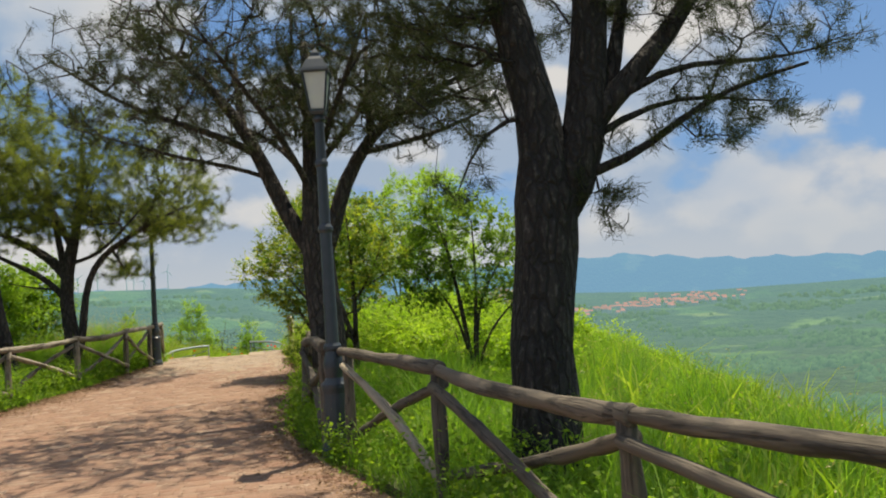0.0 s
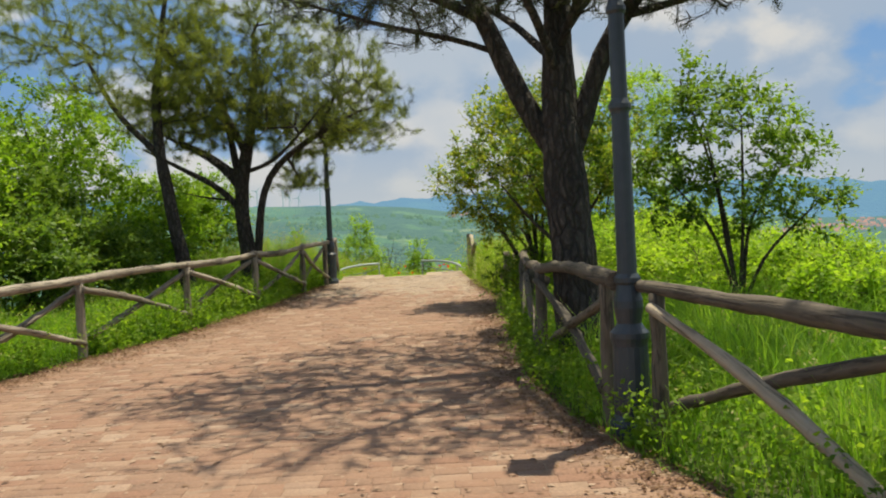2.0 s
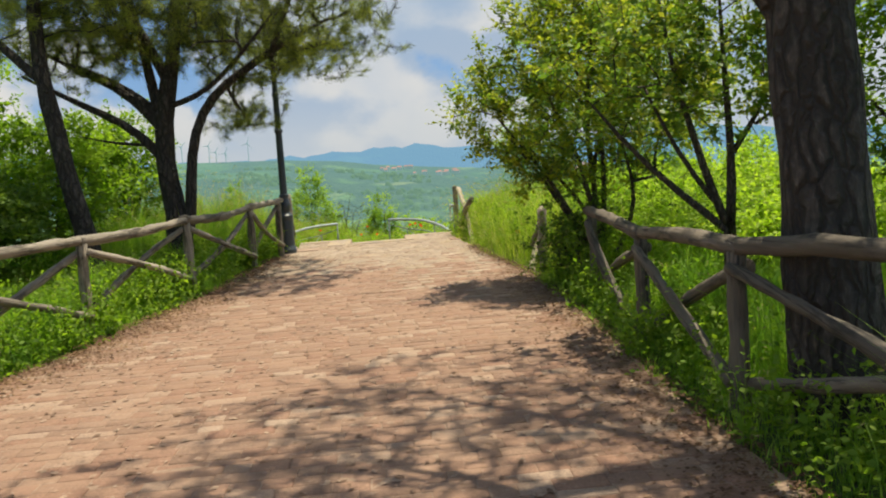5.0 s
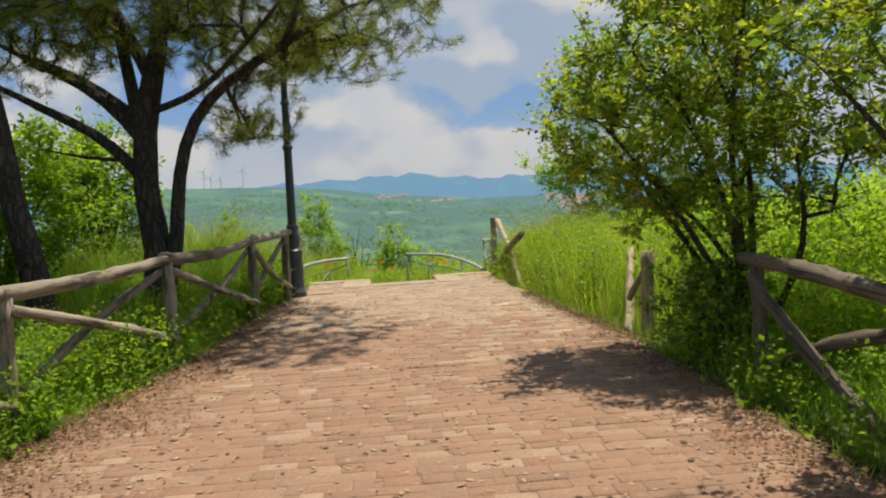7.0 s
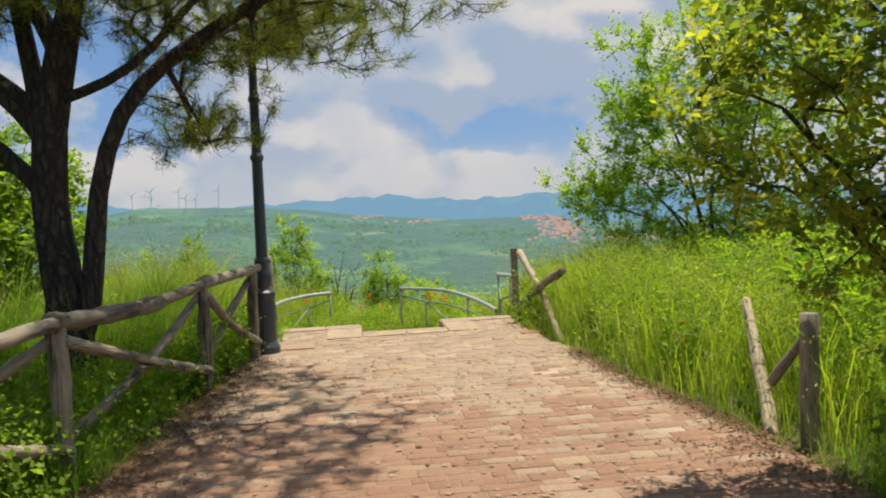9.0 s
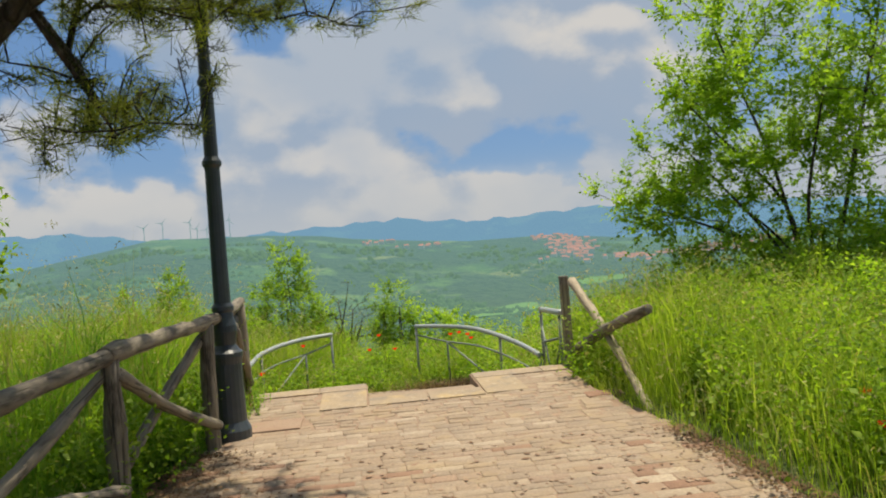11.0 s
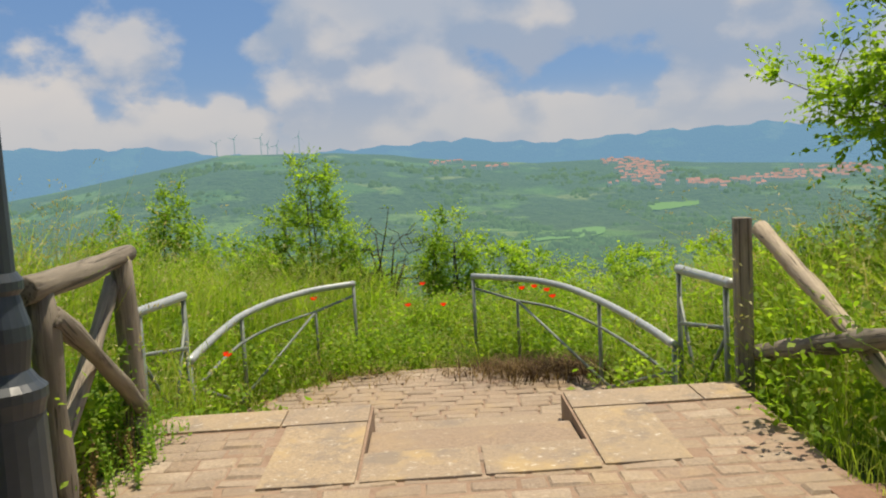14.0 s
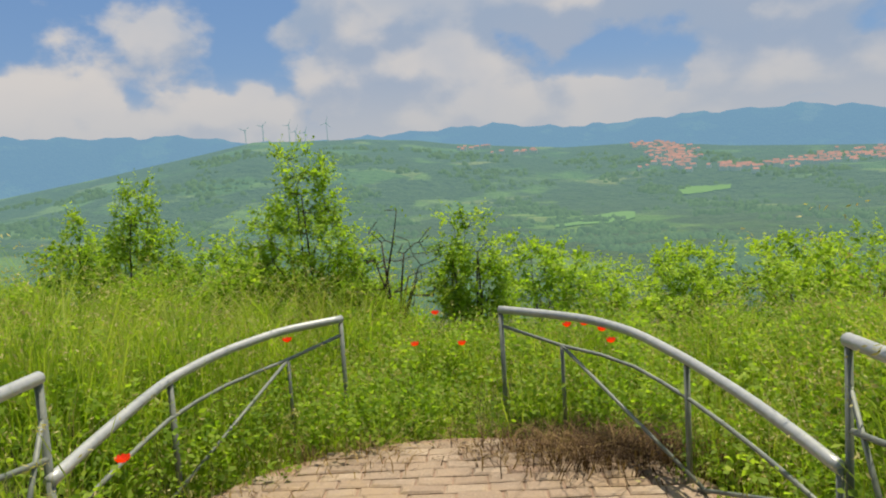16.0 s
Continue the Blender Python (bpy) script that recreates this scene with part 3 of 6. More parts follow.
def wind_turbine(az, height):
    x, y, z = HILL[0] - 2560 * math.sin(radians(az)), HILL[1] + 2560 * math.cos(radians(az)), 0
    z = land_z(x, y)
    t = thing("wind_turbine", (x, y, z - 1), "pale wind turbine on the crest of the far hill", "turbine", "wind turbines")
    bm = bmesh.new()
    lathe(bm, [(1.5, 0), (0.8, height)], 8)
    part("tower", bm, TURBINE, t)
    bm = bmesh.new()
    box(bm, (-1.5, -4, height - 1.5), (1.5, 3, height + 2), 0.4)
    nacelle = part("nacelle", bm, TURBINE, t)
    for k in range(3):
        a = radians(120 * k + az * 7)
        bm = bmesh.new()
        d, s = Vector((math.sin(a), 0, math.cos(a))), Vector((math.cos(a), 0, -math.sin(a)))
        c = Vector((0, -4.4, height))
        q = [c + s * 1.1, c - s * 1.1, c + d * 22 - s * 0.3, c + d * 22 + s * 0.3]
        lo = [bm.verts.new(p) for p in q]
        hi = [bm.verts.new(p + Vector((0, 0.5, 0))) for p in q]
        bm.faces.new(lo)
        bm.faces.new(hi[::-1])
        for i in range(4):
            bm.faces.new((lo[i], hi[i], hi[(i + 1) % 4], lo[(i + 1) % 4]))
        part("blade", bm, TURBINE, nacelle)


for az, height in ((25.0, 44), (23.8, 52), (22.0, 54), (21.55, 34), (20.9, 30), (19.35, 58)):
    wind_turbine(az, height)


# ---- path and terrace ----
RIGHT_EDGE = [(2.2, -6.0), (1.3, 1.6), (0.5, 3.9), (-0.5, 6.3), (-1.55, 8.4), (-2.0, 9.6), (-2.3, 11.0), (-2.65, 13.7), (-3.15, 16.6), (-3.85, 19.0), (-4.28, 20.9), (-4.6, 22.0), (-4.78, 23.28)]
LEFT_EDGE = [(-8.3, -6.0), (-8.2, 8.0), (-7.9, 10.6), (-7.55, 13.1), (-7.5, 16.4), (-7.7, 18.8), (-7.85, 21.0), (-8.17, 22.65)]
NOTCH = (-6.92, -5.82, 0.78)  # from, to, depth back from the front edge


def right_x(y):
    return np.interp(y, [p[1] for p in RIGHT_EDGE], [p[0] for p in RIGHT_EDGE])


def left_x(y):
    return np.interp(y, [p[1] for p in LEFT_EDGE], [p[0] for p in LEFT_EDGE])


def front_y(x):
    return 22.65 + (x + 8.17) * 0.186


def from_front(x, depth):
    """A point that lies depth square behind the terrace's front edge."""
    return x + 0.182 * depth, front_y(x) - 0.983 * depth


def on_paving(x, y, margin=0.0):
    d = (front_y(x) - y) * 0.983
    along = x - 0.182 * d
    ok = (x > left_x(y) + margin) & (x < right_x(y) - margin) & (y < front_y(x) - margin)
    return ok & ~((along > NOTCH[0] - margin) & (along < NOTCH[1] + margin) & (d < NOTCH[2] + margin))


def build_pavement():
    """The bedding under the setts: a thick sheet with the stair notch cut out of its front."""
    corners = LEFT_EDGE + [from_front(NOTCH[0], 0), from_front(NOTCH[0], NOTCH[2]), from_front(NOTCH[1], NOTCH[2]), from_front(NOTCH[1], 0)] + RIGHT_EDGE[::-1]
    bm = bmesh.new()
    top = [bm.verts.new((x, y, float(path_z(y)) - 0.005)) for x, y in corners]
    low = [bm.verts.new((x, y, float(path_z(y)) - 0.9)) for x, y in corners]
    n = len(corners)
    bm.faces.new(top[::-1])
    for i in range(n):
        bm.faces.new((top[i], top[(i + 1) % n], low[(i + 1) % n], low[i]))
    bmesh.ops.triangulate(bm, faces=[f for f in bm.faces if len(f.verts) > 4])
    me = bpy.data.meshes.new("pavement")
    bm.to_mesh(me)
    bm.free()
    me.materials.append(BEDDING)
    return tagged(new("pavement", me), "reddish paved path and terrace of worn stone setts", "pavement", kind="structure")


PAVEMENT = build_pavement()


def build_landing():
    """The sunk half-round landing and the treads that lead down to it."""
    bm = bmesh.new()
    n = 40
    cx, cy, r = -6.95, 25.0, 1.95
    ring = [(cx + r * math.cos(2 * math.pi * k / n), cy + r * math.sin(2 * math.pi * k / n)) for k in range(n)]
    top = [bm.verts.new((x, y, -0.235)) for x, y in ring]
    low = [bm.verts.new((x, y, -0.6)) for x, y in ring]
    bm.faces.new(top)
    for i in range(n):
        bm.faces.new((top[i], low[i], low[(i + 1) % n], top[(i + 1) % n]))
    me = bpy.data.meshes.new("landing")
    bm.to_mesh(me)
    bm.free()
    me.materials.append(BEDDING)
    ob = tagged(new("landing", me), "round sunken landing of brown setts below the terrace", "landing", kind="structure")
    for k, (drop, back, wide) in enumerate(((0.055, 0.0, 0.0), (0.14, 0.42, 0.0), (0.32, 0.80, 0.3), (0.54, 1.15, 0.3))):
        bm = bmesh.new()
        box(bm, (0, 0, 0), ((NOTCH[1] - NOTCH[0]) * 1.017 + 2 * wide - 0.012, 0.46, 0.4), 0.012)
        s = part("stone_step", bm, SLAB if k else SETT_PALE, ob)
        x0, y0 = from_front(NOTCH[0] + 0.006 - wide, NOTCH[2] - back)
        s.matrix_basis = Matrix.Translation((x0, y0, 0.54 - drop - 0.4)) @ Matrix.Rotation(math.atan(0.186), 4, "Z")
    return ob


LANDING = build_landing()


# ---- fences ----
def rustic_fence(posts, label, rng, rail_bits=None, cross=True, skip=(), overhang=0.25, sunk=0.25, wood=WOOD, bare=()):
    """posts: (x, y, rail height above the sea of the plan). Posts, a thick top rail and crossed braces in every bay."""
    x0, y0, _ = posts[0]
    f = thing("rustic_fence", (x0, y0, float(path_z(y0)) - 0.1), label, "fence", "rustic wooden fences")
    for x, y, z in posts:
        g = land_z(x, y)
        pole("post", (x + rng.uniform(-0.01, 0.01), y, min(g, z - 1.0) - sunk), (x, y, z - 0.03), 0.062, 0.055, wood, f, rng, 0.012)
    for i, (a, b) in enumerate(zip(posts, posts[1:])):
        if i in skip:
            continue
        va, vb = Vector(a), Vector(b)
        d = (vb - va).normalized()
        lift = Vector((0, 0, 0.0))
        pole("top_rail", va + lift - d * (overhang if i == 0 else 0.05), vb + lift + d * (0.10 if i < len(posts) - 2 else overhang), 0.062, 0.05, wood, f, rng, 0.022)
        if cross:
            out = Vector((d.y, -d.x, 0)) * 0.05
            drop_a, drop_b = Vector((0, 0, -0.12)), Vector((0, 0, -0.82))
            for j, (p, q) in enumerate(((va + drop_a + out, vb + drop_b + out), (va + drop_b - out, vb + drop_a - out))):
                pole("brace", p, q, 0.045, 0.038, WOOD_PALE if 2 * i + j in bare else wood, f, rng, 0.03)
    return f


rng = random.Random(3)
rustic_fence([(-8.1, 3.9, 1.04), (-8.1, 6.4, 1.10), (-8.05, 8.9, 1.17), (-7.9, 11.45, 1.23), (-7.85, 14.1, 1.29), (-7.78, 16.55, 1.37), (-7.75, 19.0, 1.44), (-7.75, 20.55, 1.49)],
             "weathered round-pole fence with crossed braces along the path", rng)
rustic_fence([(-7.83, 21.25, 1.52), (-8.02, 22.15, 1.56)], "short weathered pole fence beside the iron lamp", rng, overhang=0.12)
rustic_fence([(2.9, 1.2, 0.95), (0.84, 3.95, 0.99), (-0.11, 6.12, 1.1), (-1.02, 7.9, 1.17)], "weathered round-pole fence with dark mossy rail in tall grass", rng, wood=WOOD_DARK, bare=(5,))
rustic_fence([(-1.345, 8.42, 1.21), (-2.0, 11.0, 1.17), (-2.27, 12.95, 1.12), (-2.49, 15.0, 1.22)], "old dark pole fence leaning round the pine trunk", rng, wood=WOOD_DARK)

broken = thing("broken_fence", (-2.8, 17.3, 0.38), "remains of a broken pole fence in the grass", "fence", "rustic wooden fences")
pole("post", (-3.0, 16.9, 0.1), (-2.98, 16.92, 1.2), 0.065, 0.06, WOOD, broken, rng)
pole("brace", (-3.2, 16.95, 0.2), (-2.95, 18.3, 1.16), 0.05, 0.042, WOOD_PALE, broken, rng)
pole("brace", (-3.14, 17.2, 0.7), (-2.98, 16.95, 1.08), 0.035, 0.03, WOOD, broken, rng)

corner = thing("broken_fence", (-4.69, 23.47, 0.55), "square dark post with two loose crossed poles", "fence", "rustic wooden fences")
bm = bmesh.new()
box(bm, (-0.052, -0.052, -0.55), (0.052, 0.052, 0.98), 0.014)
part("post", bm, WOOD, corner)
pole("brace", (-4.60, 23.36, 1.46), (-4.22, 21.1, 0.44), 0.046, 0.038, WOOD_PALE, corner, rng, 0.03)
pole("brace", (-4.60, 23.48, 0.68), (-4.18, 21.1, 1.30), 0.055, 0.05, WOOD, corner, rng, 0.012)


# ---- lamps ----
def street_lamp(x, y, z, label):
    lamp = thing("street_lamp", (x, y, z), label, "lamp", "iron street lamps")
    bm = bmesh.new()
    lathe(bm, [(0.165, -0.1), (0.165, 0.07), (0.15, 0.1), (0.132, 0.14), (0.124, 0.62)], 20)
    part("plinth", bm, IRON, lamp)
    bm = bmesh.new()
    lathe(bm, [(0.118, 0.6), (0.128, 0.65), (0.138, 0.68), (0.138, 0.715), (0.112, 0.74), (0.086, 0.78), (0.094, 0.83), (0.104, 0.89), (0.102, 0.94), (0.086, 1.0), (0.076, 1.05), (0.092, 1.07), (0.092, 1.1), (0.074, 1.13)], 24)
    part("column_foot", bm, IRON, lamp)
    bm = bmesh.new()
    prof = [(0.07, 1.12), (0.062, 2.25), (0.066, 2.27), (0.08, 2.29), (0.08, 2.32), (0.058, 2.36), (0.055, 2.95), (0.07, 2.97), (0.07, 3.0), (0.052, 3.04), (0.048, 3.42), (0.07, 3.45), (0.05, 3.5)]
    lathe(bm, prof, 16)
    for f in list(bm.faces):
        f.smooth = False
    part("shaft", bm, IRON, lamp)
    bm = bmesh.new()
    lathe(bm, [(0.10, 3.5), (0.115, 3.53), (0.115, 3.55)], 4)
    lathe(bm, [(0.195, 3.93), (0.205, 3.95), (0.19, 3.98), (0.12, 4.08), (0.07, 4.12), (0.06, 4.16), (0.0025, 4.22)], 4)
    for k in range(4):
        a = math.pi / 2 * k
        v, f = sweep([(0.108 * math.cos(a), 0.108 * math.sin(a), 3.55), (0.178 * math.cos(a), 0.178 * math.sin(a), 3.94)], [0.012, 0.012], 6)
        vs = [bm.verts.new(p) for p in v]
        for q in f:
            bm.faces.new([vs[i] for i in q])
    lantern = part("lantern", bm, IRON, lamp, "four-sided lantern with frosted panes")
    for k in range(4):
        bm = bmesh.new()
        a, b = math.pi / 2 * k, math.pi / 2 * (k + 1)
        q = [(0.1 * math.cos(a), 0.1 * math.sin(a), 3.56), (0.1 * math.cos(b), 0.1 * math.sin(b), 3.56), (0.168 * math.cos(b), 0.168 * math.sin(b), 3.93), (0.168 * math.cos(a), 0.168 * math.sin(a), 3.93)]
        outer = [bm.verts.new(p) for p in q]
        inner = [bm.verts.new((p[0] * 0.96, p[1] * 0.96, p[2])) for p in q]
        bm.faces.new(outer)
        bm.faces.new(inner[::-1])
        for i in range(4):
            bm.faces.new((outer[i], inner[i], inner[(i + 1) % 4], outer[(i + 1) % 4]))
        part("pane", bm, FROST, lantern, "frosted white pane")
    lamp.rotation_euler = (0, 0, radians(45))
    return lamp


street_lamp(-1.2, 8.13, 0.14, "tall dark iron street lamp beside the pole fence")
street_lamp(-7.72, 20.88, 0.49, "tall dark iron street lamp at the terrace edge")


# ---- railings of the sunk landing ----
def railing(points, heights, label, post_at, in_rail=True):
    """A bent tube on flat posts, with a thin middle rail and slanting struts. points: plan of the tube."""
    f = thing("metal_railing", (points[0][0], points[0][1], -0.25), label, "railing", "grey steel railings")

    def child(name, pts, r, sides=10, squash=1.0, steel=STEEL_DULL):
        v, q = sweep([Vector(p) - f.location for p in pts], [r] * len(pts), sides, True, squash)
        return list_mesh(name, v, q, steel, f)

    # smooth the plan into a fine curve
    P = np.array([(*p, h) for p, h in zip(points, heights)])
    s = np.concatenate([[0], np.cumsum(np.linalg.norm(np.diff(P[:, :2], axis=0), axis=1))])
    m = np.linspace(0, s[-1], 44)
    curve = np.stack([np.interp(m, s, P[:, k]) for k in range(3)], -1)
    for _ in range(6):
        curve[1:-1] = (curve[:-2] + 2 * curve[1:-1] + curve[2:]) / 4
    child("top_rail", curve, 0.034, 12, 1.0, STEEL)
    at = lambda q: Vector([float(np.interp(q * s[-1], m, curve[:, k])) for k in range(3)])
    for q in post_at:
        p = at(q)
        child("post", [(p.x, p.y, min(-0.3, land_z(p.x, p.y)) - 0.1), (p.x, p.y, p.z)], 0.022, 8, 0.8)
    if in_rail:
        a, b = post_at[0], post_at[-1]
        bend = a + (b - a) * 0.16
        mid = [at(a) - Vector((0, 0, 0.14)), at(bend) - Vector((0, 0, 0.25))] + [at(bend + (b - bend) * k / 8) - Vector((0, 0, 0.26)) for k in range(1, 9)]
        child("middle_rail", mid, 0.015, 8)
        p = at(bend)
        child("strut", [(p.x, p.y, -0.32), (p.x, p.y, p.z - 0.24)], 0.016, 8)
        child("strut", [at(bend) - Vector((0, 0, 0.25)), at(bend + (b - bend) * 0.55) - Vector((0, 0, 0.8))], 0.014, 8)
        child("strut", [at(b) - Vector((0, 0, 0.2)), at(bend + (b - bend) * 0.5) - Vector((0, 0, 0.85))], 0.014, 8)
    else:
        a, b = at(post_at[0]), at(post_at[-1])
        child("middle_rail", [a - Vector((0, 0, 0.42)), b - Vector((0, 0, 0.3))], 0.016, 8)
        child("strut", [a - Vector((0, 0, 0.2)), a * 0.55 + b * 0.45 - Vector((0, 0, 0.95))], 0.014, 8)
        child("strut", [b - Vector((0, 0, 0.35)), a * 0.5 + b * 0.5 - Vector((0, 0, 0.8))], 0.014, 8)
    return f


railing([(-6.9, 27.5), (-6.5, 27.3), (-6.12, 27.1), (-5.8, 26.75), (-5.47, 26.05), (-5.25, 25.45), (-5.1, 24.95), (-4.98, 24.55)], [0.71, 0.705, 0.69, 0.66, 0.61, 0.57, 0.54, 0.5],
        "bent grey steel handrail round the sunken landing", (0.003, 0.56, 0.997))
railing([(-8.3, 27.4), (-8.68, 26.95), (-8.9, 26.3), (-8.97, 25.65), (-8.9, 25.05), (-8.82, 24.5), (-8.75, 24.15)], [0.68, 0.68, 0.66, 0.63, 0.59, 0.55, 0.53],
        "bent grey steel handrail sunk in tall grass", (0.003, 0.56, 0.997))
railing([(-4.93, 24.62), (-4.85, 24.2), (-4.74, 23.55)], [1.08, 1.09, 1.11], "short grey steel handrail beside the stair", (0.01, 0.9), False)
railing([(-8.78, 24.2), (-8.72, 23.8), (-8.62, 23.2)], [1.05, 1.06, 1.08], "short grey steel handrail among tall grass", (0.01, 0.9), False)


# ---- trees ----
def unit_rows(v):
    return v / np.maximum(np.linalg.norm(v, axis=1, keepdims=True), 1e-9)


def blob_points(rng, blobs, n, shell=0.5):
    """n points in a set of ellipsoids (x, y, z, rx, ry, rz), more of them near the skin."""
    vol = np.array([b[3] * b[4] * b[5] for b in blobs]) ** 0.75
    pick = rng.choice(len(blobs), n, p=vol / vol.sum())
    d = unit_rows(rng.normal(size=(n, 3)))
    r = rng.uniform(0, 1, n) ** (1 / 3) * (1 - shell) + shell * rng.uniform(0.75, 1.0, n)
    b = np.array(blobs)[pick]
    ph = rng.uniform(0, 6.28, 6)
    lump = np.sin(d[:, 0] * 4.1 + ph[0] + pick) + np.sin(d[:, 1] * 4.7 + ph[1] + pick * 2) + np.sin(d[:, 2] * 5.3 + ph[2]) + 0.7 * np.sin(d[:, 0] * 9 + d[:, 2] * 8 + ph[3])
    r = r * (0.98 + 0.14 * lump)
    return b[:, :3] + d * r[:, None] * b[:, 3:]


def grow(trunks, targets, rng, step=0.3, wobble=0.04, lift=0.5, twig=0.005, power=2.3):
    """A branching skeleton: the trunks as given, then a limb from the best near node to every target."""
    pos, par, given = [], [], []
    for pts, radii in trunks:
        pts = [np.array(p, dtype=float) for p in pts]
        first = -1
        if pos:
            first = int(np.argmin(np.linalg.norm(np.array(pos) - pts[0], axis=1)))
        last = first
        begin = len(pos)
        for i in range(len(pts) - 1):
            k = max(1, int(np.linalg.norm(pts[i + 1] - pts[i]) / step))
            for j in range(k + (1 if i == len(pts) - 2 else 0)):
                s = j / k
                q = pts[i] * (1 - s) + pts[i + 1] * s + (rng.normal(size=3) * wobble * 0.3 if (i or j) else 0)
                pos.append(q)
                par.append(last)
                given.append(radii[i] * (1 - s) + radii[i + 1] * s)
                last = len(pos) - 1
        for _ in range(3):
            line = [np.array(p) for p in pos[begin:]]
            for i in range(1, len(line) - 1):
                pos[begin + i] = (line[i - 1] + 2 * line[i] + line[i + 1]) / 4
    n_trunk = len(pos)
    T = np.array(pos)
    order = np.argsort([np.min(np.linalg.norm(T - t, axis=1)) for t in targets])
    P = np.zeros((len(pos) + len(targets) * 30, 3))
    P[: len(pos)] = T
    n = len(pos)
    tips = []
    first_fork = T[0, 2] + 0.12 * (T[:, 2].max() - T[0, 2])
    for o in order:
        t = targets[o]
        d = np.linalg.norm(P[:n] - t, axis=1)
        cost = d + lift * np.maximum(0, P[:n, 2] - t[2] + 0.25 * d) + np.where(P[:n, 2] < first_fork, 3.0, 0.0)
        j = int(np.argmin(cost))
        k = min(28, max(1, int(d[j] / step)))
        a, last = P[j].copy(), j
        sag = 0.10 * d[j]
        for i in range(1, k + 1):
            s = i / k
            q = a * (1 - s) + t * s
            q[2] -= sag * math.sin(math.pi * s) * 0.6
            if i < k:
                q = q + rng.normal(size=3) * wobble
            P[n] = q
            par.append(last)
            given.append(0.0)
            last = n
            n += 1
        tips.append(last)
    pos = P[:n]
    area = np.zeros(n)
    for i in range(n - 1, -1, -1):
        if area[i] == 0:
            area[i] = twig ** power
        if par[i] >= 0:
            area[par[i]] += area[i]
    rad = area ** (1 / power)
    rad = np.where(np.array(given) > 0, np.maximum(given, 0.0), np.minimum(rad, 0.6 * np.max(given)))
    for i in range(n_trunk, n):
        rad[i] = min(rad[i], rad[par[i]] * 0.92)
    return pos, par, rad, n_trunk, tips


def tree_mesh(pos, par, rad, n_trunk, rng, trunk_sides, rough):
    """Tubes along the chains of the skeleton: trunk and limbs apart."""
    kids = [[] for _ in pos]
    for i, p in enumerate(par):
        if p >= 0:
            kids[p].append(i)
    done, sets = set(), {True: ([], []), False: ([], [])}
    starts = [i for i, p in enumerate(par) if p < 0]
    stack = [(i, None) for i in starts]
    while stack:
        i, parent = stack.pop()
        chain = [parent, i] if parent is not None else [i]
        cur = i
        is_trunk = i < n_trunk
        while True:
            nxt = [k for k in kids[cur] if (k < n_trunk) == is_trunk] if is_trunk else kids[cur]
            rest = list(kids[cur])
            if not nxt:
                for k in rest:
                    stack.append((k, cur))
                break
            main = max(nxt, key=lambda k: rad[k])
            for k in rest:
                if k != main:
                    stack.append((k, cur))
            chain.append(main)
            cur = main
        if len(chain) < 2:
            continue
        r = [float(rad[k]) for k in chain]
        if parent is not None:
            r[0] = r[1]
        big = max(r)
        sides = trunk_sides if is_trunk else (8 if big > 0.05 else 5 if big > 0.014 else 3)
        pts = [Vector(pos[k]) for k in chain]
        v, f = sweep(pts, r, sides, True)
        if is_trunk and rough:
            v = [p + (p - pts[min(n // sides, len(pts) - 1)]) * (rough * (noise.noise(p * 5.0) + 0.7 * noise.noise(Vector((p.x * 17, p.y * 17, p.z * 6))))) for n, p in enumerate(v)]
        vs, fs = sets[is_trunk]
        base = len(vs)
        vs.extend(v)
        fs.extend([tuple(base + k for k in q) for q in f])
    return sets


def needle_arrays(rng, tips, dirs, count, length, width, spread=0.9, twig=0.16):
    n = len(tips) * count
    c = np.repeat(tips, count, axis=0)
    d = np.repeat(dirs, count, axis=0)
    along = rng.uniform(-1, 0.25, (n, 1)) * twig
    base = c + d * along + rng.normal(size=(n, 3)) * 0.025
    w = unit_rows(d * 0.55 + rng.normal(size=(n, 3)) * spread * 0.6)
    L = length * rng.uniform(0.6, 1.15, (n, 1))
    side = unit_rows(np.cross(w, rng.normal(size=(n, 3)))) * width
    verts = np.stack([base - side, base + side, base + w * L], 1).reshape(-1, 3)
    return verts, np.arange(3 * n).reshape(-1, 3)


def leaf_arrays(rng, tips, count, spread, size, flatten=0.75, droop=0.25):
    n = len(tips) * count
    c = np.repeat(tips, count, axis=0) + rng.normal(size=(n, 3)) * spread * np.array([1, 1, flatten])
    d = rng.normal(size=(n, 3))
    d[:, 2] = d[:, 2] * 0.55 - droop
    d = unit_rows(d)
    up = unit_rows(rng.normal(size=(n, 3)) * 0.6 + np.array([0, 0, 1.0]))
    s = unit_rows(np.cross(d, up))
    nrm = np.cross(s, d)
    L = size * rng.uniform(0.55, 1.25, (n, 1))
    w = L * rng.uniform(0.26, 0.36, (n, 1))
    verts = np.stack([c, c + d * L * 0.5 - s * w + nrm * L * 0.08, c + d * L, c + d * L * 0.5 + s * w + nrm * L * 0.08], 1).reshape(-1, 3)
    return verts, np.arange(4 * n).reshape(-1, 4)


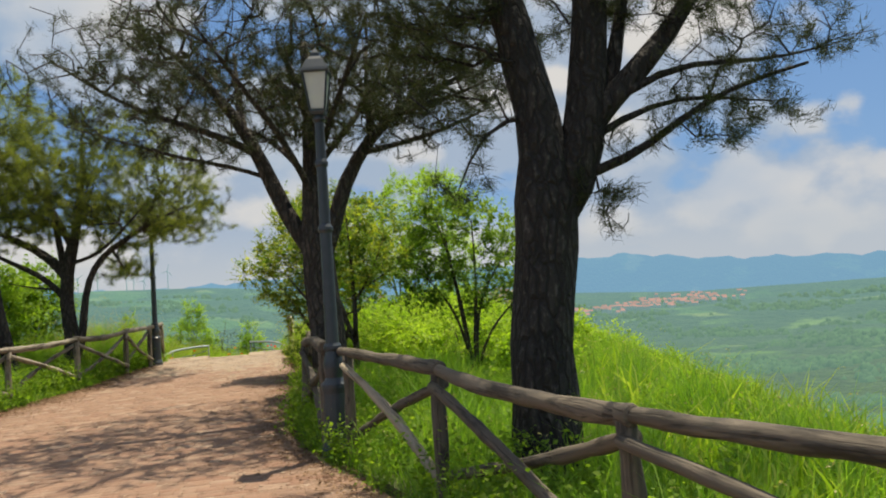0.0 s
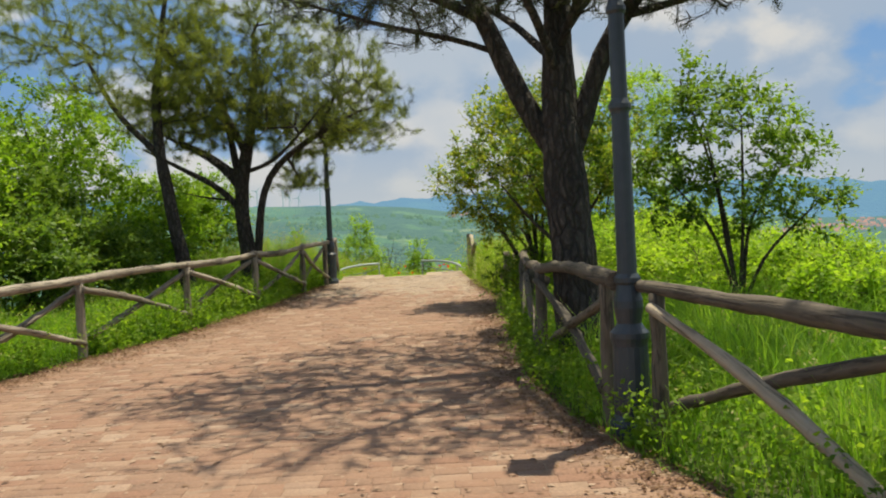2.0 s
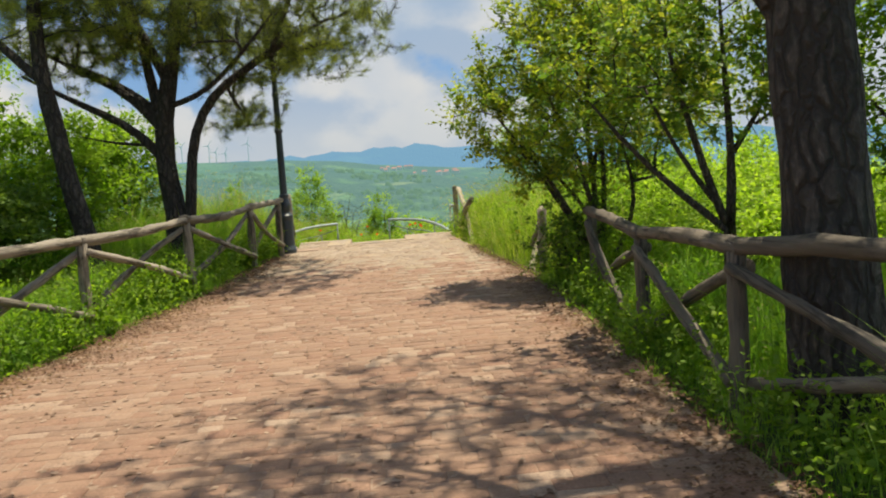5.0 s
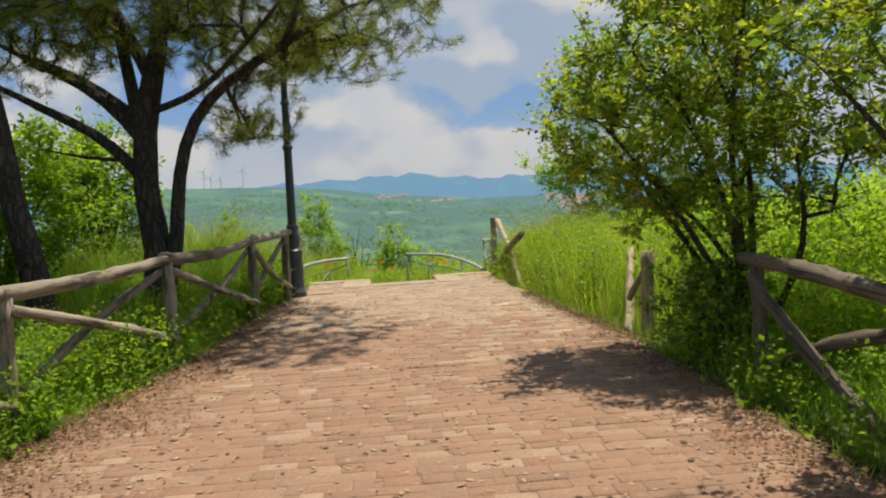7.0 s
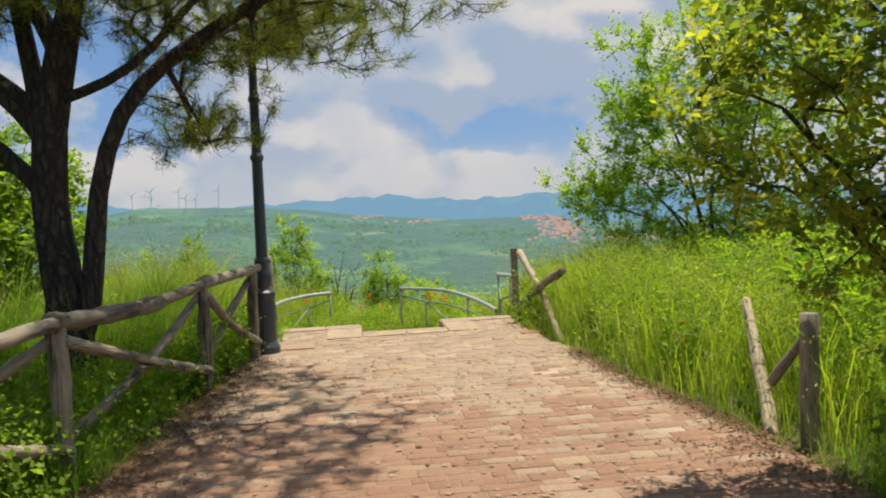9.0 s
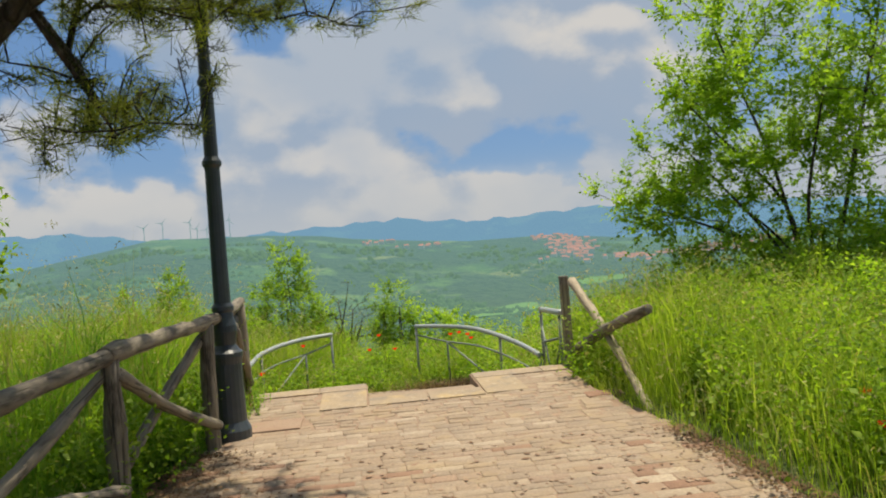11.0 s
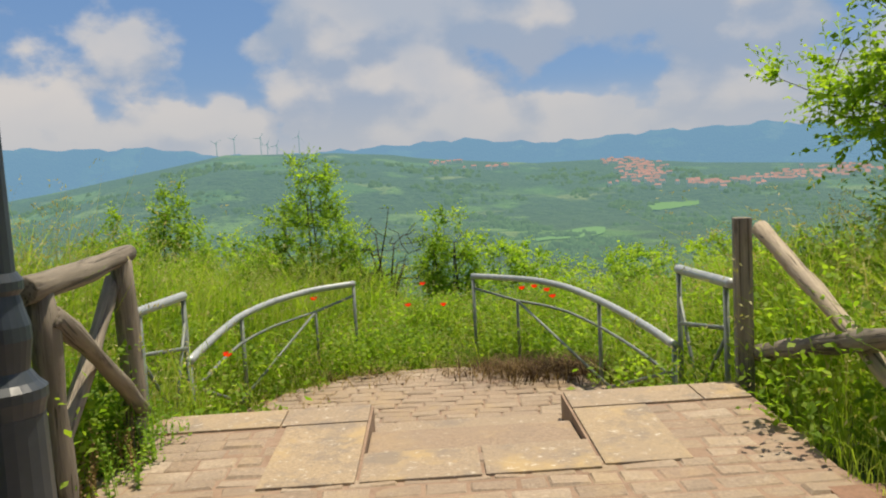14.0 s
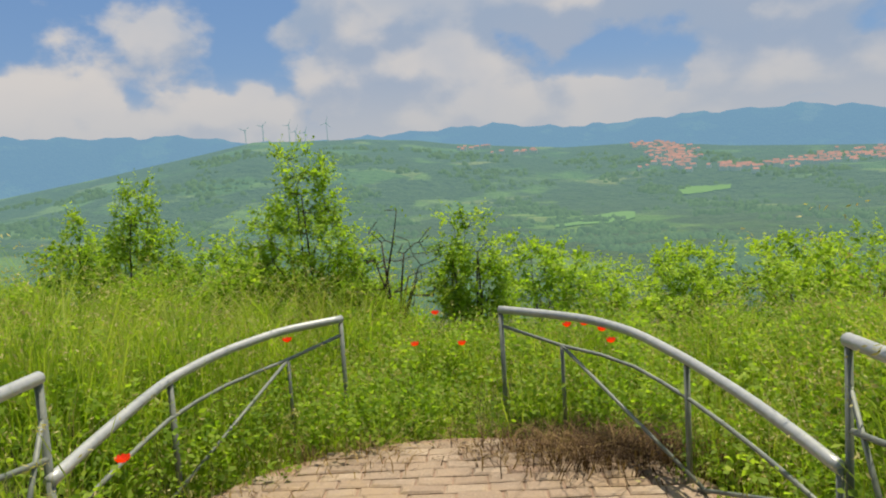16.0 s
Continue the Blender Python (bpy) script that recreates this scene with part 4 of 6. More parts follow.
def spray_arrays(rng, tips, dirs, shoots, leaves, length, size, rise=0.3, loose=0.6):
    """Leafy shoots: leaves set in turn along both sides of thin green stalks that spring from the twig ends."""
    m = len(tips) * shoots
    c = np.repeat(tips, shoots, axis=0) + rng.normal(size=(m, 3)) * 0.03
    d = unit_rows(np.repeat(dirs, shoots, axis=0) * 0.7 + rng.normal(size=(m, 3)) * loose + np.array([0, 0, rise]))
    L = length * rng.uniform(0.55, 1.2, (m, 1))
    out = unit_rows(np.cross(d, rng.normal(size=(m, 3))))
    stalk = np.stack([c - out * 0.003, c + out * 0.003, c + d * L + out * 0.001, c + d * L - out * 0.001], 1)
    s = np.tile(np.linspace(0.08, 1.0, leaves), m)[:, None]
    turn = np.tile(np.where(np.arange(leaves) % 2, 1.0, -1.0), m)[:, None]
    d, L, c = np.repeat(d, leaves, axis=0), np.repeat(L, leaves, axis=0), np.repeat(c, leaves, axis=0)
    n = len(d)
    side = unit_rows(np.cross(d, np.array([0, 0, 1.0]) + rng.normal(size=(n, 3)) * 0.45))
    w = unit_rows(d * 0.55 + side * turn * np.where(s > 0.98, 0.1, 0.85) + rng.normal(size=(n, 3)) * 0.28 - np.array([0, 0, 0.14]))
    p = c + d * L * s
    sv = unit_rows(np.cross(w, np.array([0, 0, 1.0]) + rng.normal(size=(n, 3)) * 0.5))
    nrm = np.cross(sv, w)
    A = size * rng.uniform(0.6, 1.25, (n, 1)) * (1.05 - 0.4 * s)
    B = A * rng.uniform(0.24, 0.36, (n, 1))
    leaf = np.stack([p, p + w * A * 0.48 - sv * B + nrm * A * 0.09, p + w * A - nrm * A * 0.06, p + w * A * 0.48 + sv * B + nrm * A * 0.09], 1)
    verts = np.concatenate([stalk.reshape(-1, 3), leaf.reshape(-1, 3)])
    return verts, np.arange(len(verts)).reshape(-1, 4)


def build_tree(name, label, category, group, trunks, blobs, n_targets, seed, foliage, bark, twig=0.005, trunk_sides=12, rough=0.12, step=0.3, wobble=0.05, shell=0.5, lift=0.5):
    rng = np.random.RandomState(seed)
    targets = blob_points(rng, blobs, n_targets, shell)
    pos, par, rad, n_trunk, tips = grow(trunks, targets, rng, step, wobble, lift, twig)
    sets = tree_mesh(pos, par, rad, n_trunk, rng, trunk_sides, rough)
    root = Vector(trunks[0][0][0])
    t = thing(name, root, label, category, group)
    off = np.array(root)
    for is_trunk, part_name in ((True, "trunk"), (False, "branchwork")):
        v, f = sets[is_trunk]
        if v:
            tagged(list_mesh(part_name, [p - root for p in v], f, bark, t), kind="stuff" if part_name == "branchwork" else "")
    tip = pos[tips]
    before = pos[[par[k] for k in tips]]
    d = unit_rows(tip - before)
    for kind, mat_, *rest in foliage:
        if kind == "needles":
            count, length, width, share = rest
            up = unit_rows(d + np.array([0, 0, 0.45]))
            sel = rng.uniform(size=len(tip)) < share
            v, f = needle_arrays(rng, tip[sel], up[sel], count, length, width)
            tagged(array_mesh("needles", v - off, f, mat_, t), kind="stuff")
        elif kind == "sprays":
            shoots, count, length, size, share = rest
            sel = rng.uniform(size=len(tip)) < share
            v, f = spray_arrays(rng, tip[sel], d[sel], shoots, count, length, size)
            tagged(array_mesh("leaves", v - off, f, mat_, t), kind="stuff")
        else:
            count, spread, size, share = rest
            sel = rng.uniform(size=len(tip)) < share
            v, f = leaf_arrays(rng, tip[sel], count, spread, size)
            tagged(array_mesh("leaves", v - off, f, mat_, t), kind="stuff")
    return t


G = "pines along the path"
# the great forked pine behind the fence
build_tree("pine_tree", "large forked pine with thick dark furrowed trunk", "tree", G,
           [([(0.71, 6.31, -0.25), (0.7, 6.31, 0.77), (0.72, 6.31, 1.26), (0.83, 6.31, 1.93), (0.93, 6.31, 2.4), (0.92, 6.31, 2.75), (0.81, 6.31, 3.08), (0.74, 6.33, 3.55), (0.64, 6.36, 4.04), (0.45, 6.45, 5.05)], [0.317, 0.26, 0.25, 0.245, 0.26, 0.2, 0.17, 0.165, 0.155, 0.1]),
            ([(0.95, 6.31, 2.15), (1.08, 6.31, 2.5), (1.18, 6.31, 2.78), (1.27, 6.31, 3.05), (1.33, 6.31, 3.51), (1.34, 6.31, 3.99), (1.42, 6.35, 5.19)], [0.1, 0.17, 0.175, 0.165, 0.15, 0.14, 0.09]),
            ([(1.22, 6.31, 2.9), (1.44, 6.3, 3.18), (1.69, 6.29, 3.44), (1.99, 6.28, 3.66), (2.19, 6.28, 3.93), (2.4, 6.28, 4.5)], [0.1, 0.1, 0.095, 0.085, 0.07, 0.034]),
            ([(1.0, 6.3, 2.5), (1.5, 6.22, 2.62), (1.79, 6.21, 2.7), (1.89, 6.21, 2.95), (2.38, 6.21, 3.19), (3.0, 6.21, 3.32)], [0.048, 0.038, 0.034, 0.028, 0.021, 0.012]),
            ([(1.3, 6.28, 3.02), (1.53, 6.24, 3.18), (1.8, 6.2, 3.38), (2.1, 6.18, 3.43), (2.35, 6.16, 3.33), (2.6, 6.14, 3.3), (2.85, 6.13, 3.4), (3.05, 6.12, 3.36), (3.35, 6.1, 3.44)], [0.042, 0.034, 0.03, 0.024, 0.02, 0.015, 0.011, 0.008, 0.004]),
            ([(1.28, 6.28, 2.85), (1.51, 6.3, 3.0), (1.78, 6.33, 3.12), (2.02, 6.36, 3.15), (2.25, 6.4, 3.2), (2.45, 6.42, 3.12), (2.7, 6.42, 3.05), (2.92, 6.42, 3.1)], [0.036, 0.029, 0.024, 0.02, 0.016, 0.012, 0.008, 0.003]),
            ([(1.42, 6.34, 3.15), (1.52, 6.4, 3.5), (1.62, 6.45, 3.87), (1.75, 6.5, 4.6)], [0.07, 0.062, 0.055, 0.03]),
            ([(0.82, 6.31, 3.05), (0.55, 6.21, 3.19), (0.34, 6.14, 2.91), (0.13, 6.07, 2.46)], [0.024, 0.019, 0.014, 0.004])],
           [(1.82, 6.35, 5.53, 1.79, 1.66, 0.62), (0.17, 6.42, 5.33, 1.66, 1.66, 0.62), (2.79, 6.21, 3.46, 0.62, 0.48, 0.21), (2.1, 6.21, 2.98, 0.55, 0.41, 0.34), (-0.11, 6.35, 3.95, 0.69, 0.69, 0.41), (1.89, 6.21, 4.08, 0.69, 0.55, 0.41), (0.17, 6.14, 2.7, 0.28, 0.28, 0.41), (1.31, 6.07, 2.57, 0.28, 0.21, 0.41), (2.51, 6.21, 3.81, 0.83, 0.55, 0.28), (0.1, 6.6, 3.6, 0.7, 0.5, 0.5), (-0.2, 6.3, 4.4, 1.0, 0.8, 0.5), (1.1, 6.7, 4.2, 0.8, 0.5, 0.5), (3.25, 6.1, 3.45, 0.4, 0.3, 0.14), (2.3, 6.2, 3.3, 0.7, 0.35, 0.25), (2.5, 6.4, 3.05, 0.6, 0.35, 0.2), (1.3, 6.1, 2.2, 0.2, 0.2, 0.3), (0.0, 6.4, 4.1, 0.8, 0.7, 0.5), (1.7, 6.4, 4.3, 0.9, 0.7, 0.5)], 2100, 31,
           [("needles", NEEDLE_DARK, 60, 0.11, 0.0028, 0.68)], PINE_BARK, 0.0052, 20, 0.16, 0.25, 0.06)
# the pine with many limbs above the path
build_tree("pine_tree", "spreading pine with many bare lower limbs by the lamp", "tree", G,
           [([(-1.5, 10.65, -0.25), (-1.6, 10.65, 0.8), (-1.66, 10.65, 1.68), (-1.7, 10.65, 2.36), (-1.7, 10.65, 3.05), (-1.68, 10.65, 3.74), (-1.67, 10.65, 4.44), (-1.74, 10.65, 5.3)], [0.31, 0.245, 0.222, 0.215, 0.17, 0.14, 0.11, 0.06]),
            ([(-1.78, 10.65, 2.4), (-1.88, 10.65, 2.68), (-2.15, 10.65, 3.01), (-2.36, 10.65, 3.65), (-2.52, 10.6, 4.09), (-2.92, 10.55, 4.62), (-3.2, 10.5, 5.0), (-3.62, 10.4, 5.3)], [0.11, 0.115, 0.11, 0.095, 0.085, 0.065, 0.05, 0.025]),
            ([(-2.39, 10.63, 3.75), (-2.81, 10.5, 4.04), (-3.52, 10.4, 4.24), (-4.39, 10.3, 4.66), (-5.1, 10.2, 5.2)], [0.055, 0.046, 0.036, 0.022, 0.009]),
            ([(-2.3, 10.65, 3.45), (-2.8, 10.5, 3.66), (-3.4, 10.35, 3.72), (-4.1, 10.2, 4.02), (-4.8, 10.1, 4.2)], [0.034, 0.028, 0.022, 0.015, 0.006]),
            ([(-2.6, 10.6, 4.2), (-2.75, 10.9, 4.7), (-2.8, 11.2, 5.4)], [0.06, 0.045, 0.02]),
            ([(-1.58, 10.65, 2.4), (-1.45, 10.65, 2.72), (-1.31, 10.65, 3.3), (-1.11, 10.65, 3.7), (-0.72, 10.65, 4.15), (-0.16, 10.7, 4.44), (0.45, 10.7, 4.73)], [0.11, 0.11, 0.1, 0.088, 0.07, 0.05, 0.025]),
            ([(-1.11, 10.65, 3.7), (-0.47, 10.55, 3.78), (0.14, 10.45, 3.94), (0.74, 10.4, 4.16)], [0.046, 0.037, 0.027, 0.01]),
            ([(-0.72, 10.65, 4.15), (-0.2, 10.4, 4.2), (0.4, 10.2, 4.36), (0.95, 10.0, 4.5)], [0.036, 0.03, 0.02, 0.008]),
            ([(-1.6, 10.65, 3.75), (-1.85, 10.55, 4.74), (-2.04, 10.5, 5.3)], [0.07, 0.055, 0.025]),
            ([(-0.87, 10.65, 3.95), (-0.9, 10.75, 4.51), (-0.9, 10.8, 5.2)], [0.06, 0.045, 0.022]),
            ([(-1.72, 10.55, 3.2), (-1.95, 9.9, 3.85), (-2.3, 9.2, 4.4), (-2.6, 8.6, 4.9)], [0.05, 0.042, 0.03, 0.012]),
            ([(-1.66, 10.55, 3.45), (-1.3, 9.9, 4.05), (-0.95, 9.2, 4.55), (-0.7, 8.7, 4.9)], [0.048, 0.04, 0.028, 0.012]),
            ([(-1.7, 10.75, 3.3), (-2.2, 11.5, 4.0), (-3.0, 12.2, 4.6)], [0.05, 0.04, 0.014]),
            ([(-1.65, 10.75, 3.6), (-1.2, 11.6, 4.4), (-0.9, 12.3, 5.0)], [0.05, 0.038, 0.014])],
           [(-1.8, 10.56, 5.63, 2.63, 2.45, 0.88), (-3.9, 10.3, 5.2, 1.1, 1.3, 0.5), (-0.05, 10.65, 4.76, 0.96, 1.31, 0.7), (-3.99, 10.3, 4.23, 0.96, 1.14, 0.39), (-0.4, 10.47, 3.88, 0.79, 0.79, 0.31), (-2.5, 9.33, 5.02, 1.66, 1.31, 0.7), (-3.2, 10.3, 3.79, 0.61, 0.79, 0.26), (-1.97, 10.03, 4.23, 1.23, 0.88, 0.53), (-1.62, 10.3, 4.76, 2.28, 1.75, 0.53), (-3.2, 11.8, 4.9, 1.7, 1.2, 0.6), (-1.2, 12.2, 5.2, 1.8, 1.3, 0.7), (-3.0, 12.4, 4.8, 1.6, 1.2, 0.6), (-0.6, 10.6, 4.5, 1.2, 1.2, 0.5), (-4.5, 10.4, 4.8, 1.1, 1.2, 0.5), (0.6, 10.6, 4.6, 1.0, 1.2, 0.5), (0.0, 10.5, 4.3, 1.2, 1.0, 0.5), (-1.2, 10.4, 4.2, 1.3, 1.0, 0.5), (0.5, 10.4, 5.2, 1.1, 1.0, 0.5)], 4700, 32,
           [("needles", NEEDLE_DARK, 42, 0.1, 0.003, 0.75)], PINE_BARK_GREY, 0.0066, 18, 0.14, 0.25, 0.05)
# the slender pine behind the other fence
build_tree("pine_tree", "slender leaning pine behind the pole fence", "tree", G,
           [([(-9.25, 16.9, -0.1), (-9.35, 16.9, 0.9), (-9.6, 16.9, 2.2), (-9.82, 16.9, 3.4), (-9.85, 16.9, 4.6), (-9.6, 16.9, 6.0), (-9.5, 17.0, 6.8)], [0.19, 0.15, 0.13, 0.11, 0.085, 0.055, 0.03]),
            ([(-9.8, 16.9, 3.4), (-10.6, 16.8, 4.2), (-11.2, 16.7, 5.4)], [0.07, 0.055, 0.03])],
           [(-9.7, 16.9, 6.4, 1.7, 1.5, 0.9), (-10.3, 16.9, 5.2, 1.9, 1.5, 0.9), (-8.9, 16.8, 5.2, 1.2, 1.3, 0.9), (-12.4, 16.5, 6.2, 1.4, 1.4, 0.9), (-9.4, 16.8, 4.3, 1.2, 1.0, 0.4)], 1500, 33,
           [("needles", NEEDLE, 62, 0.13, 0.003, 1.0)], PINE_BARK_GREY, 0.0055, 12, 0.12, 0.25, 0.05)
# the twin-stemmed pine next to the second lamp
build_tree("pine_tree", "twin-stemmed umbrella pine over the iron lamp", "tree", G,
           [([(-8.68, 18.3, -0.1), (-8.66, 18.3, 0.85), (-8.69, 18.3, 1.41), (-8.78, 18.3, 2.21), (-8.79, 18.3, 2.85), (-8.58, 18.3, 3.54), (-8.44, 18.3, 4.15), (-8.36, 18.3, 4.8), (-8.3, 18.3, 6.0)], [0.28, 0.215, 0.17, 0.148, 0.142, 0.122, 0.1, 0.08, 0.04]),
            ([(-8.56, 18.3, 1.0), (-8.4, 18.3, 1.52), (-8.37, 18.3, 1.96), (-8.37, 18.3, 2.27), (-8.29, 18.3, 2.74), (-8.13, 18.3, 3.04), (-7.74, 18.32, 3.4), (-7.27, 18.36, 3.67), (-6.77, 18.4, 3.94), (-6.2, 18.45, 4.22)], [0.1, 0.092, 0.086, 0.08, 0.076, 0.072, 0.068, 0.06, 0.048, 0.024]),
            ([(-8.82, 18.3, 3.0), (-8.93, 18.3, 3.72), (-9.04, 18.3, 4.35), (-9.2, 18.3, 5.3)], [0.085, 0.075, 0.055, 0.03]),
            ([(-8.78, 18.3, 2.75), (-9.13, 18.25, 3.34), (-9.81, 18.2, 3.63), (-10.52, 18.1, 4.07)], [0.085, 0.07, 0.048, 0.02]),
            ([(-8.7, 18.3, 2.9), (-9.3, 18.4, 3.4), (-10.2, 18.5, 3.9)], [0.08, 0.06, 0.03]),
            ([(-8.74, 18.3, 2.2), (-9.1, 18.2, 2.75), (-9.9, 18.0, 3.2), (-10.8, 17.9, 3.7)], [0.085, 0.07, 0.05, 0.02]),
            ([(-8.62, 18.3, 3.5), (-8.95, 18.2, 4.2), (-9.4, 18.1, 5.2)], [0.09, 0.075, 0.035]),
            ([(-8.66, 18.3, 3.1), (-7.9, 18.1, 3.25), (-7.2, 17.8, 3.75), (-6.6, 17.6, 4.3)], [0.05, 0.04, 0.03, 0.012]),
            ([(-8.76, 18.3, 2.5), (-9.6, 18.5, 2.6), (-10.3, 18.6, 2.75)], [0.03, 0.022, 0.008]),
            ([(-7.0, 18.45, 3.75), (-6.6, 18.1, 4.4), (-6.2, 17.8, 4.9)], [0.05, 0.038, 0.015]),
            ([(-7.74, 18.32, 3.4), (-7.85, 19.0, 3.3), (-8.0, 19.6, 3.1), (-8.15, 20.0, 2.95)], [0.034, 0.027, 0.018, 0.007]),
            ([(-7.5, 18.4, 3.45), (-7.5, 19.3, 3.9), (-7.4, 20.4, 4.3)], [0.06, 0.045, 0.02]),
            ([(-7.7, 18.4, 3.3), (-7.6, 18.7, 3.0), (-7.55, 18.9, 2.75)], [0.02, 0.014, 0.008])],
           [(-8.2, 18.2, 5.8, 2.0, 1.8, 1.0), (-6.9, 18.2, 4.9, 1.7, 1.7, 0.8), (-5.9, 18.0, 4.25, 1.0, 1.3, 0.65), (-9.3, 18.2, 4.8, 1.6, 1.6, 0.9), (-7.4, 18.5, 3.9, 1.2, 1.0, 0.5), (-6.5, 19.6, 3.9, 0.8, 0.8, 0.4), (-7.7, 18.95, 3.15, 0.75, 0.65, 0.5), (-7.5, 20.3, 4.2, 1.0, 0.9, 0.45), (-7.6, 20.4, 4.25, 0.8, 0.7, 0.4), (-7.3, 20.9, 4.35, 0.7, 0.6, 0.35), (-6.6, 20.2, 4.4, 0.7, 0.7, 0.3), (-8.3, 17.6, 4.1, 1.3, 0.9, 0.5), (-9.9, 18.2, 3.95, 1.2, 1.0, 0.5), (-8.9, 18.2, 4.4, 1.3, 1.2, 0.5), (-8.0, 19.7, 3.05, 0.5, 0.45, 0.28), (-7.75, 19.3, 3.0, 0.4, 0.4, 0.25), (-7.6, 18.3, 4.35, 1.1, 1.0, 0.4), (-10.6, 18.1, 4.4, 0.9, 0.9, 0.5)], 3500, 34,
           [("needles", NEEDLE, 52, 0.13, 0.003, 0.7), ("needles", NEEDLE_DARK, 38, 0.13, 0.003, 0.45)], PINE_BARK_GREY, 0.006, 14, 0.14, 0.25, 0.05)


def shrub(name, label, x, y, stems, blobs, n, seed, foliage, group="", twig=0.0045, spread=0.25, height=1.0, wobble=0.05, shell=0.45):
    """Several stems from one foot, spreading towards the parts of the crown."""
    rng = np.random.RandomState(seed + 500)
    z = land_z(x, y)
    trunks = [([(x, y, z - 0.15), (x, y, z + 0.12)], [0.06 * height, 0.055 * height])]
    for k in range(stems):
        b = blobs[k % len(blobs)]
        end = np.array([b[0], b[1], b[2]]) + rng.uniform(-0.35, 0.35, 3) * np.array(b[3:])
        start = np.array([x, y, z + 0.1])
        mid = start * 0.5 + end * 0.5 + np.array([0, 0, 0.15]) + rng.normal(size=3) * 0.2 * height
        mid[:2] = mid[:2] * 0.6 + start[:2] * 0.4
        trunks.append(([tuple(start), tuple(mid), tuple(end)], [0.036 * height, 0.026 * height, 0.012 * height]))
    return build_tree(name, label, "shrub" if name == "shrub" else "tree", group, trunks, blobs, n, seed, foliage, SHRUB_BARK, twig, 7, 0.05, 0.22, wobble, shell, 0.35)


S = "shrubs on the verge"
shrub("shrub", "dense dark-leaved evergreen shrub by the broken fence", -2.3, 15.75, 9,
      [(-2.6, 15.8, 2.8, 1.1, 1.0, 0.95), (-3.35, 15.95, 2.45, 0.6, 0.8, 0.7), (-1.7, 15.7, 2.7, 0.9, 0.9, 0.9), (-2.5, 15.9, 3.6, 0.95, 0.9, 0.5), (-1.9, 15.3, 2.1, 0.75, 0.7, 0.5), (-3.05, 15.9, 1.85, 0.5, 0.7, 0.4), (-2.5, 15.7, 1.6, 0.7, 0.6, 0.35)], 660, 41,
      [("sprays", LEAF_DARK, 3, 8, 0.26, 0.078, 0.6), ("sprays", OLIVE, 3, 8, 0.28, 0.078, 0.8)], S, twig=0.005, height=1.0)
shrub("shrub", "low dark bush at the foot of the fence end", -2.6, 15.5, 5, [(-2.75, 15.5, 0.82, 0.42, 0.42, 0.36), (-2.45, 15.8, 1.0, 0.35, 0.35, 0.3)], 120, 42, [("sprays", LEAF_DARK, 3, 7, 0.18, 0.07, 1.0)], S, height=0.6)
build_tree("tree", "thin dark-stemmed young tree against the pine", "tree", S,
           [([(-1.5, 13.05, -0.1), (-1.54, 13.0, 0.58), (-1.54, 13.0, 1.0), (-1.55, 13.0, 1.18)], [0.075, 0.06, 0.055, 0.05]),
            ([(-1.56, 13.0, 1.1), (-1.7, 13.0, 1.25), (-1.89, 13.0, 1.37), (-2.17, 13.0, 1.64), (-2.4, 13.05, 1.9), (-2.6, 13.1, 2.2)], [0.034, 0.034, 0.031, 0.026, 0.02, 0.01]),
            ([(-1.57, 13.0, 1.18), (-1.66, 13.0, 1.36), (-1.79, 13.0, 1.87), (-1.94, 13.0, 2.42), (-2.03, 13.0, 3.0)], [0.04, 0.038, 0.03, 0.022, 0.01]),
            ([(-1.66, 13.0, 1.36), (-1.95, 12.9, 1.75), (-2.2, 12.85, 2.3)], [0.026, 0.02, 0.01]),
            ([(-1.53, 13.0, 1.15), (-1.5, 13.0, 1.35), (-1.5, 13.0, 1.76), (-1.54, 13.0, 2.39), (-1.56, 13.0, 3.1)], [0.042, 0.04, 0.034, 0.024, 0.01]),
            ([(-1.5, 13.0, 1.72), (-1.3, 13.0, 1.96), (-1.14, 13.0, 2.27), (-1.0, 13.0, 2.7)], [0.024, 0.02, 0.015, 0.008]),
            ([(-1.3, 13.0, 1.96), (-1.05, 13.1, 2.05), (-0.75, 13.1, 2.3)], [0.015, 0.012, 0.006])],
           [(-1.9, 13.0, 2.9, 0.75, 0.7, 0.6), (-1.3, 13.1, 3.0, 0.65, 0.7, 0.6), (-2.3, 13.0, 2.4, 0.5, 0.6, 0.5), (-0.9, 13.1, 2.5, 0.45, 0.6, 0.45), (-1.6, 12.9, 2.2, 0.7, 0.6, 0.4)], 300, 45,
           [("sprays", LEAF_DARK, 2, 7, 0.24, 0.085, 0.9), ("sprays", OLIVE, 2, 7, 0.22, 0.08, 0.5)], SHRUB_BARK, 0.004, 8, 0.05, 0.22, 0.04)
